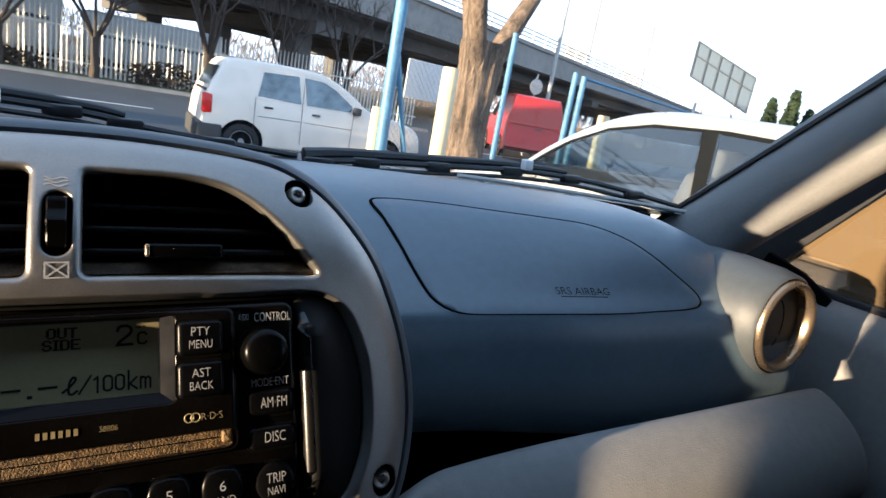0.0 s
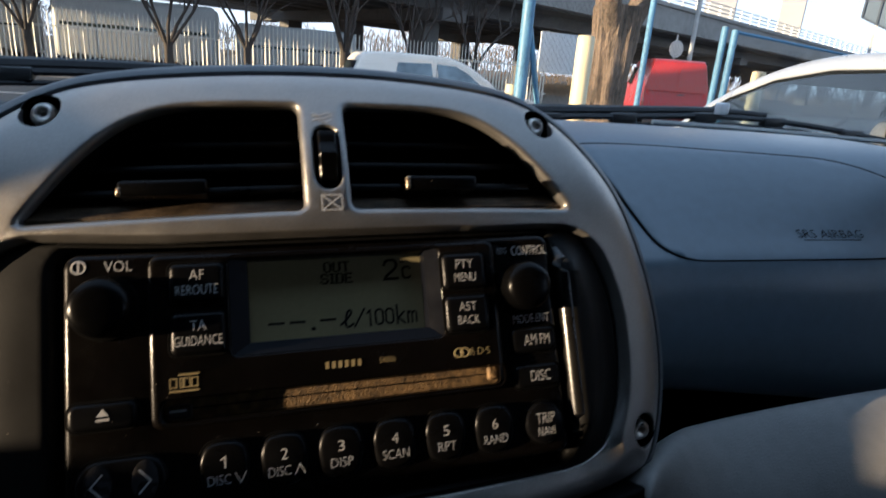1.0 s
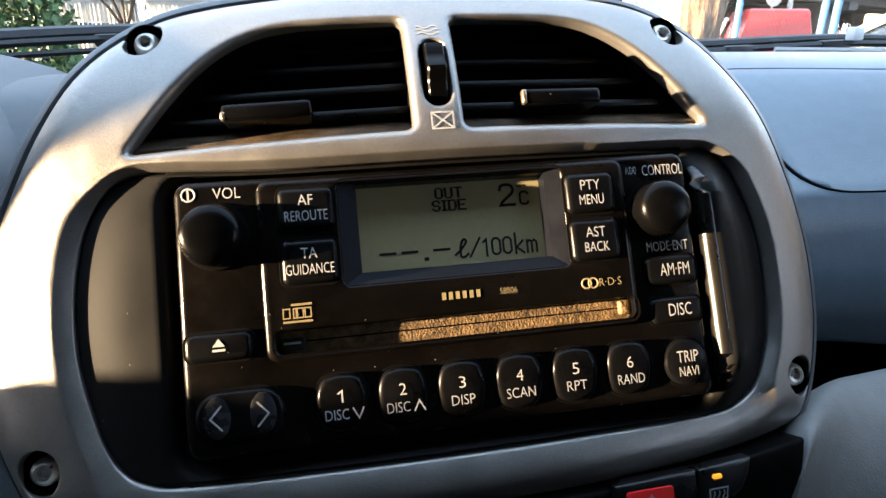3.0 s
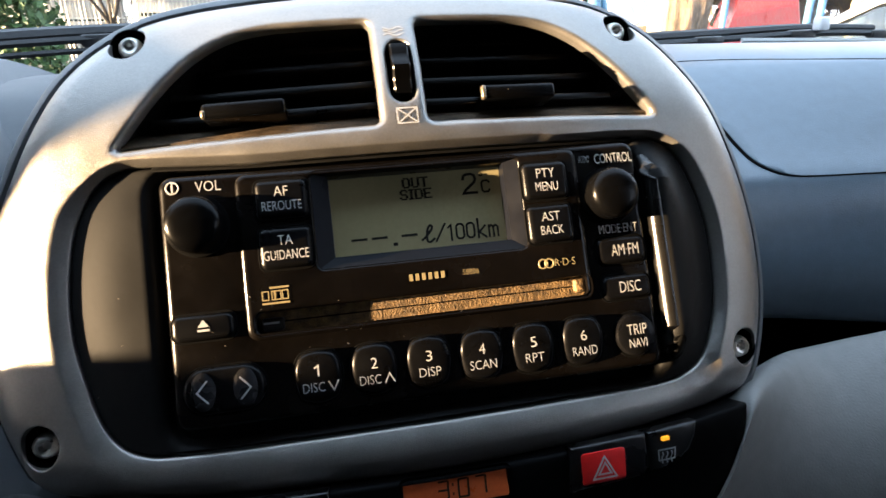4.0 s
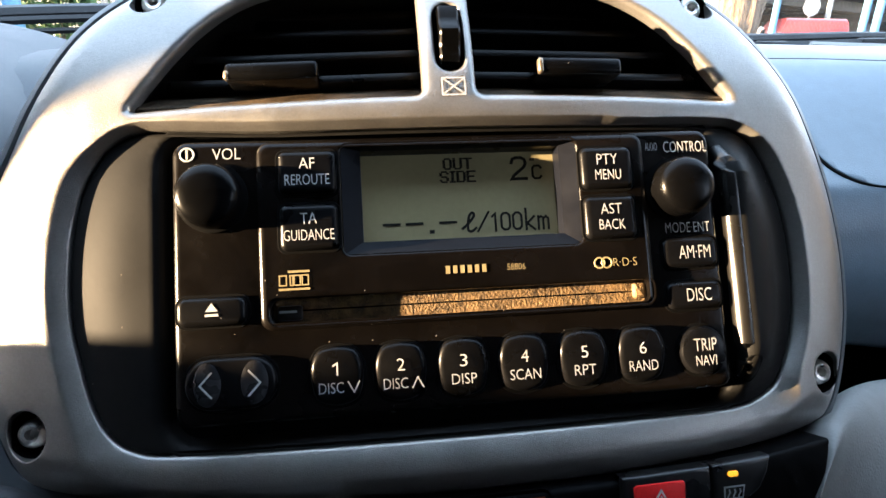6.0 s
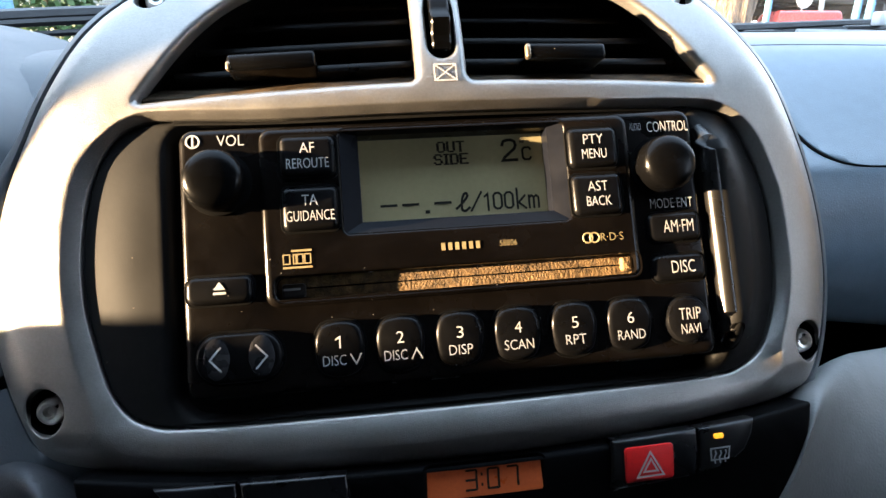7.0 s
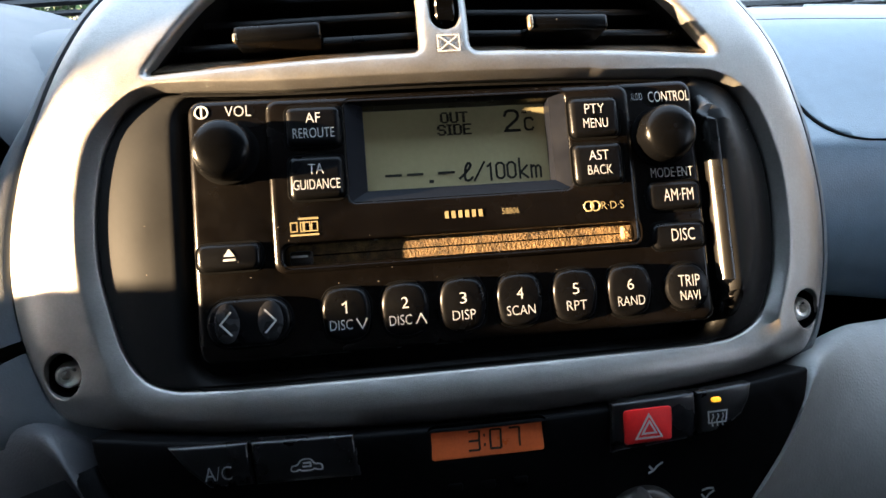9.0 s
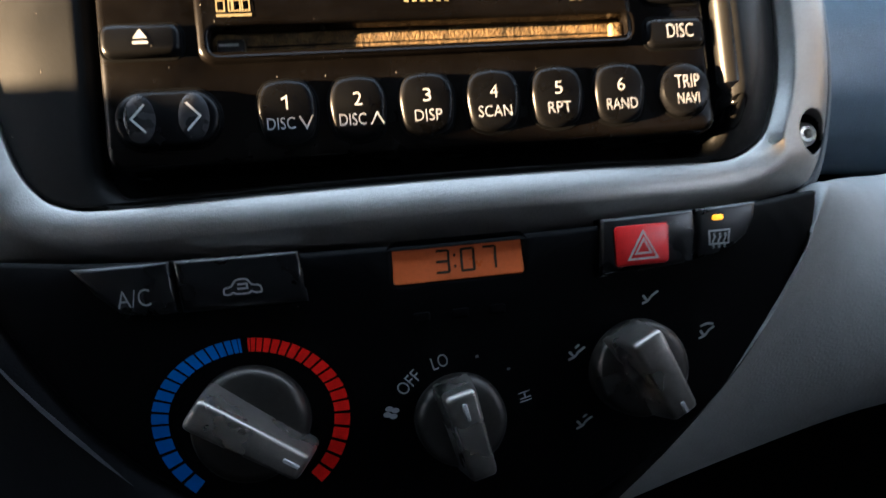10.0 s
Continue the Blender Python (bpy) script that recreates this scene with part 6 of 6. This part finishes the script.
    for az, dd_, h, r, lab in ((28.9, 5.75, 1.67, 0.078, "tall cream round bollard"), (22.7, 5.7, 1.20, 0.055, "short cream round bollard"), (43.6, 10.5, 1.6, 0.10, "weathered cream bollard by the fence")):
        p = spot(az, dd_)
        bm = tube([p, p + Vector((0, 0, h - 0.03)), p + Vector((0, 0, h - 0.005)), p + Vector((0, 0, h))], [r, r, r * 0.9, r * 0.55], 20)
        alone("bollard", bm, CREAM, I, lab, "bollard", "bollards")


def grow(bm_lists, p, d, length, r, depth, rng, spread=0.55):
    """Adds a branch and its twigs as three-sided bars."""
    vs, fs = bm_lists
    segs = 3
    pts = [p]
    q = p
    for i in range(segs):
        d = (d + Vector((rng.uniform(-1, 1), rng.uniform(-1, 1), rng.uniform(-0.6, 1.0))) * 0.16).normalized()
        q = q + d * length / segs
        pts.append(q)
    sides = 3 if r < 0.03 else 7
    prev = None
    for i, c in enumerate(pts):
        rr = r * (1 - 0.55 * i / segs)
        u = d.cross(Vector((0.3, 0.2, 1))).normalized()
        w = d.cross(u)
        ring = []
        for j in range(sides):
            an = 2 * math.pi * j / sides
            vs.append(tuple(c + (u * math.cos(an) + w * math.sin(an)) * rr * (1 + 0.12 * math.sin(3 * an + i))))
            ring.append(len(vs) - 1)
        if prev:
            for j in range(sides):
                fs.append((prev[j], prev[(j + 1) % sides], ring[(j + 1) % sides], ring[j]))
        prev = ring
    if depth > 0:
        for k in range(rng.choice((3, 3, 4))):
            t = rng.uniform(0.45, 1.0)
            i = min(int(t * segs), segs - 1)
            base = pts[i].lerp(pts[i + 1], t * segs - i)
            nd = (d + Vector((rng.uniform(-1, 1), rng.uniform(-1, 1), rng.uniform(-0.2, 0.9))) * spread * 1.6).normalized()
            grow(bm_lists, base, nd, length * rng.uniform(0.5, 0.78), r * 0.5, depth - 1, rng, spread)


def tree(p, h, r, seed, label, depth=4, limbs=4, upright=1.0, fork=0.35, lean=(0, 0)):
    rng = random.Random(seed)
    t = thing("tree", Matrix.Translation(p), label, "tree", "bare roadside trees")
    I = Matrix.Identity(4)
    bm = bmesh.new()
    n, rows = 48 if r > 0.2 else 16, []
    hf = h * fork
    steps = 42 if r > 0.2 else 14
    for s in range(steps + 1):
        z = hf * s / steps
        i = 14 * s / steps
        rr = r * (1.30 - 0.35 * min(1, i / 6) + 0.12 * (i > 9) * (i - 9) / 5)
        row = []
        for j in range(n):
            a = 2 * math.pi * j / n
            k = rr * (1 + 0.09 * math.sin(3 * a + z * 0.9) + 0.14 * noise.noise(Vector((math.cos(a) * 2, math.sin(a) * 2, z * 1.6 + seed))) + 0.45 * abs(noise.noise(Vector((math.cos(a) * 7, math.sin(a) * 7, z * 0.9 + seed)))))
            row.append(bm.verts.new((p.x + lean[0] * z + k * math.cos(a), p.y + lean[1] * z + k * math.sin(a), z)))
        rows.append(row)
    for a, b in zip(rows, rows[1:]):
        for j in range(n):
            bm.faces.new((a[j], a[(j + 1) % n], b[(j + 1) % n], b[j]))
    bm.faces.new(rows[-1])
    part("trunk", bm, BARK if r > 0.2 else TWIG, t, "deeply furrowed bark trunk" if r > 0.2 else "slim trunk, darkened for its shade", I, 60)
    lists = ([], [])
    top = Vector((p.x + lean[0] * hf, p.y + lean[1] * hf, hf * (0.80 if r > 0.2 else 0.96)))
    for k in range(limbs):
        a = 2 * math.pi * k / limbs + rng.uniform(-0.4, 0.4)
        d = Vector((math.cos(a) * 0.55 / upright, math.sin(a) * 0.55 / upright, 1.0)).normalized()
        grow(lists, top + Vector((math.cos(a), math.sin(a), 0)) * r * 0.40, d, h * 0.38, r * (0.66 if r > 0.2 else 0.55), depth, rng)
    me = bpy.data.meshes.new("crown")
    me.from_pydata(lists[0], [], lists[1])
    me.polygons.foreach_set("use_smooth", [True] * len(me.polygons))
    me.materials.append(BARK if r > 0.2 else TWIG)
    part("crown", me, None, t, "bare winter branches", I)


def leafy(name, p, rx, ry, h, count, size, seed, material, label, category, taper=0.0):
    rng = random.Random(seed)
    vs, fs = [], []
    for i in range(count):
        a, z = rng.uniform(0, 2 * math.pi), rng.random()
        k = (1 - taper * z ** 1.6) * math.sqrt(rng.uniform(0.35, 1.0)) * (1 + 0.25 * math.sin(5 * a + 9 * z))
        c = Vector((p.x + rx * k * math.cos(a), p.y + ry * k * math.sin(a), p.z + h * z))
        u = Vector((rng.uniform(-1, 1), rng.uniform(-1, 1), rng.uniform(-1, 1))).normalized() * size * rng.uniform(0.6, 1.3)
        w = u.cross(Vector((rng.uniform(-1, 1), rng.uniform(-1, 1), rng.uniform(-1, 1)))).normalized() * size * 0.6
        b = len(vs)
        vs += [tuple(c - u), tuple(c + w), tuple(c + u), tuple(c - w)]
        fs.append((b, b + 1, b + 2, b + 3))
    me = bpy.data.meshes.new("leaves")
    me.from_pydata(vs, [], fs)
    me.materials.append(material)
    t = thing(name, Matrix.Translation(p), label, category)
    part("stem", tube([p, p + Vector((0, 0, h * 0.8))], [rx * 0.12, rx * 0.05], 8), BARK, t, "", Matrix.Identity(4))
    part("leaves", me, None, t, "", Matrix.Identity(4))


def flyover():
    t = thing("flyover", pose(10, 40, 0), "grey concrete motorway flyover on wide piers with steel railings", "bridge", kind="structure")
    I = Matrix.Identity(4)
    near = [(-40, 6.0), (0, 26.7), (27.7, 40.2), (90.6, 70.8), (190, 119)]
    far = [(230, 190), (110, 140), (60, 106), (12, 69), (-0.8, 45), (-16, 20), (-38, 8.5)]
    lp = near + far
    bm = bmesh.new()
    bot = [bm.verts.new((x, y, 5.1)) for x, y in lp]
    top = [bm.verts.new((x, y, 6.95)) for x, y in lp]
    bm.faces.new(bot)
    bm.faces.new(top)
    for j in range(len(lp)):
        bm.faces.new((bot[j], bot[(j + 1) % len(lp)], top[(j + 1) % len(lp)], top[j]))
    bmesh.ops.recalc_face_normals(bm, faces=bm.faces)
    part("deck", bm, DARKCON, t, "darker concrete deck", I, flat=True)
    d = Vector((0.9, 0.437, 0)).normalized()
    ang = math.atan2(d.y, d.x)
    o = Matrix.Translation((0, 26.7, 0)) @ Matrix.Rotation(ang, 4, "Z")
    part("edge_beam", box(-45, 200, -0.35, 0.25, 5.2, 6.85, 0.03, 1), CONCRETE, t, "pale concrete edge beam", o)
    part("parapet", box(-45, 200, -0.50, 0.0, 6.85, 7.15, 0.03, 1), CONCRETE, t, "", o)
    for z in (7.42, 7.72, 8.02):
        part("rail", box(-45, 200, -0.38, -0.30, z, z + 0.07), GALV, t, "steel guard rail", o)
    me = mesh_of(box(-0.04, 0.04, -0.40, -0.28, 7.1, 8.1), "rail_post", GALV, flat=True)
    for i in range(100):
        part("rail_post", me, None, t, "", o @ Matrix.Translation((-40 + 2.2 * i, 0, 0)))
    for k in range(9):
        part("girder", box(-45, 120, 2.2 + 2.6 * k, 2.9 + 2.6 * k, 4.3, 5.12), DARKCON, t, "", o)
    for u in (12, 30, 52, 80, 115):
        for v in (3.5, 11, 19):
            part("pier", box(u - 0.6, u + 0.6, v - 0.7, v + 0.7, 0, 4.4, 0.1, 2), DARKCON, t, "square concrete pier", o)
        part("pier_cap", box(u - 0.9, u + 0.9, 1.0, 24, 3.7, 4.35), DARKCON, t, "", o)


def distance():
    I = Matrix.Identity(4)
    # hoarding
    h = thing("billboard", Matrix.Translation(spot(52.5, 62)), "grey back of a billboard on steel legs", "billboard")
    c0, c1 = spot(49.9, 62), spot(55.0, 62)
    d = (c1 - c0).normalized()
    ln = (c1 - c0).length
    m = Matrix.Translation((c0.x, c0.y, 0)) @ Matrix.Rotation(math.atan2(d.y, d.x), 4, "Z")
    sl = lambda bm: [setattr(v.co, "z", v.co.z - 0.46 * v.co.x) for v in bm.verts] and bm
    part("sheet", sl(box(0, ln, 0.0, 0.12, 7.75, 10.9)), BOARDBACK, h, "pale metal back", m)
    for x in [ln * k / 5 for k in range(6)]:
        part("rib", sl(box(x - 0.07, x + 0.07, -0.14, 0.0, 7.75, 10.9)), BOARDRIB, h, "", m)
    for z in (7.7, 9.6, 10.8):
        part("rail", sl(box(0, ln, -0.16, -0.02, z, z + 0.14)), BOARDRIB, h, "", m)
    for x in (ln * 0.2, ln * 0.8):
        part("leg", box(x - 0.12, x + 0.12, 0.12, 0.36, 0, 7.2), GALV, h, "", m)
    for az, w, z1, dd_ in ((39.9, 6.3, 60, 150), (45.2, 4.6, 26.8, 150)):
        p = spot(az, dd_)
        tw = thing("tower", Matrix.Translation(p), "tall pale slab pylon in haze", "tower", "pale pylons")
        part("shaft", tf(box(-w / 2, w / 2, -1.5, 1.5, 0, z1, 0.2, 1), Matrix.Translation(p) @ Matrix.Rotation(radians(-az), 4, "Z")), HAZEWHITE, tw, "", I)
    for az, dd_, hh, s in ((56.8, 52, 5.9, 3), (58.3, 52, 6.7, 4), (59.6, 54, 5.6, 5)):
        leafy("cypress", spot(az, dd_), 0.9, 0.9, hh, 2200, 0.22, s, CYPRESS, "dark green columnar cypress", "tree", 0.85)
    lp = thing("street_lamp", Matrix.Translation(spot(38.2, 30)), "slim grey street lamp post", "street lamp")
    p = spot(38.2, 30)
    part("pole", tube([p, p + Vector((0, 0, 8.5)), p + Vector((0.6, 0, 9.2))], [0.11, 0.08, 0.05], 8), GALV, lp, "", I)
    part("lamp_head", box(p.x + 0.5, p.x + 1.3, p.y - 0.1, p.y + 0.1, 9.12, 9.26, 0.03, 1), GALV, lp, "", I)
    q = spot(36.9, 22)
    rs = thing("round_road_sign", Matrix.Translation(q), "back of a round road sign on a post", "road sign")
    part("pole", tube([q, q + Vector((0, 0, 2.9))], [0.03, 0.03], 8), GALV, rs, "", I)
    part("disc", tf(lathe(0, 0, [(0.27, 0), (0.27, 0.02), (0.01, 0.021)], 28), Matrix.Translation((q.x, q.y - 0.03, 2.45))), GALV, rs, "", I)
    # vans and a shed behind the palisade
    van_box("white_van", -7.6, -1.6, 27.5, 29.8, 2.9, "tall white panel van behind the fence")
    van_box("white_van", -0.9, 4.4, 28.5, 30.6, 2.45, "white box van behind the fence")
    van_box("white_van", -14.5, -8.6, 28.0, 30.2, 2.6, "white van parked behind the fence")
    van_box("white_van", 3.6, 5.4, 33, 36, 1.85, "small white van seen from behind")
    rng = random.Random(5)
    vs, fs = [], []
    for i in range(14000):
        az = rng.uniform(-75, 75)
        r = rng.uniform(95, 150)
        top = 3.0 + 3.5 * (0.5 + 0.5 * noise.noise(Vector((az * 0.25, 0, 0)))) * 2
        c = spot(az, r, rng.uniform(0, top))
        u = Vector((rng.uniform(-1, 1), rng.uniform(-1, 1), rng.uniform(0.2, 1.5))).normalized() * rng.uniform(0.5, 1.5)
        w = Vector((math.cos(radians(az)), -math.sin(radians(az)), 0)) * rng.uniform(0.04, 0.13)
        b = len(vs)
        vs += [tuple(c - u), tuple(c + w), tuple(c + u), tuple(c - w)]
        fs.append((b, b + 1, b + 2, b + 3))
    me = bpy.data.meshes.new("far_woods")
    me.from_pydata(vs, [], fs)
    me.materials.append(FARWOOD)
    fw = new("far_woods", me)
    tagged(fw, "sunlit brown bare woods in the distance", "woods", kind="stuff")
    # beyond the driver's end: posts and ivy
    gp = thing("gate_posts", Matrix.Translation(spot(-28, 7)), "pair of bright blue steel gate posts", "gate")
    for az in (-29.2, -27.2):
        p = spot(az, 7)
        part("post", tube([p, p + Vector((0, 0, 2.6))], [0.075, 0.075], 12), BLUEPOST, gp, "", I)
    part("crossbar", tube([spot(-29.2, 7, 1.5), spot(-27.2, 7, 1.5)], [0.03, 0.03], 8), BLUEPOST, gp, "", I)
    for i, (x, rx, hh) in enumerate(((-4.6, 0.9, 0.55), (-3.4, 0.8, 0.62), (-2.5, 0.7, 0.5), (1.2, 0.6, 0.7), (2.0, 0.8, 0.9))):
        leafy("shrub", Vector((x, 24.25, 0.08)), rx, 0.35, hh, 420, 0.07, 40 + i, BRAMBLE, "low brown winter shrub at the fence's foot", "shrub", 0.3)
    leafy("ivy_bush", spot(-24.3, 9.5), 0.62, 0.5, 2.9, 5200, 0.06, 8, IVY, "dense dark green ivy-clad bush", "bush", 0.25)
    alone("ochre_wall", box(-20, -7.2, 11.5, 11.8, 0, 3.2), OCHRE, I, "sunlit ochre rendered wall", "wall", kind="structure")


ground()
cars()
fences()
flyover()
distance()
tree(spot(31.4, 9.2), 8.5, 0.255, 11, "thick pollarded roadside tree with furrowed bark lit by low sun", 4, 3, 0.95, 0.27)
for az, d, h, r, s in ((-0.9, 24.0, 6.5, 0.12, 21), (7.6, 24.2, 7.0, 0.16, 22), (-7.2, 24.2, 6.0, 0.13, 23), (13.8, 27, 6.5, 0.12, 24), (19.5, 27, 6.5, 0.13, 25), (-17, 26, 6.5, 0.12, 26)):
    tree(spot(az, d), h, r, s, "slim bare street tree by the fence", 4, 5, 1.2, 0.22)
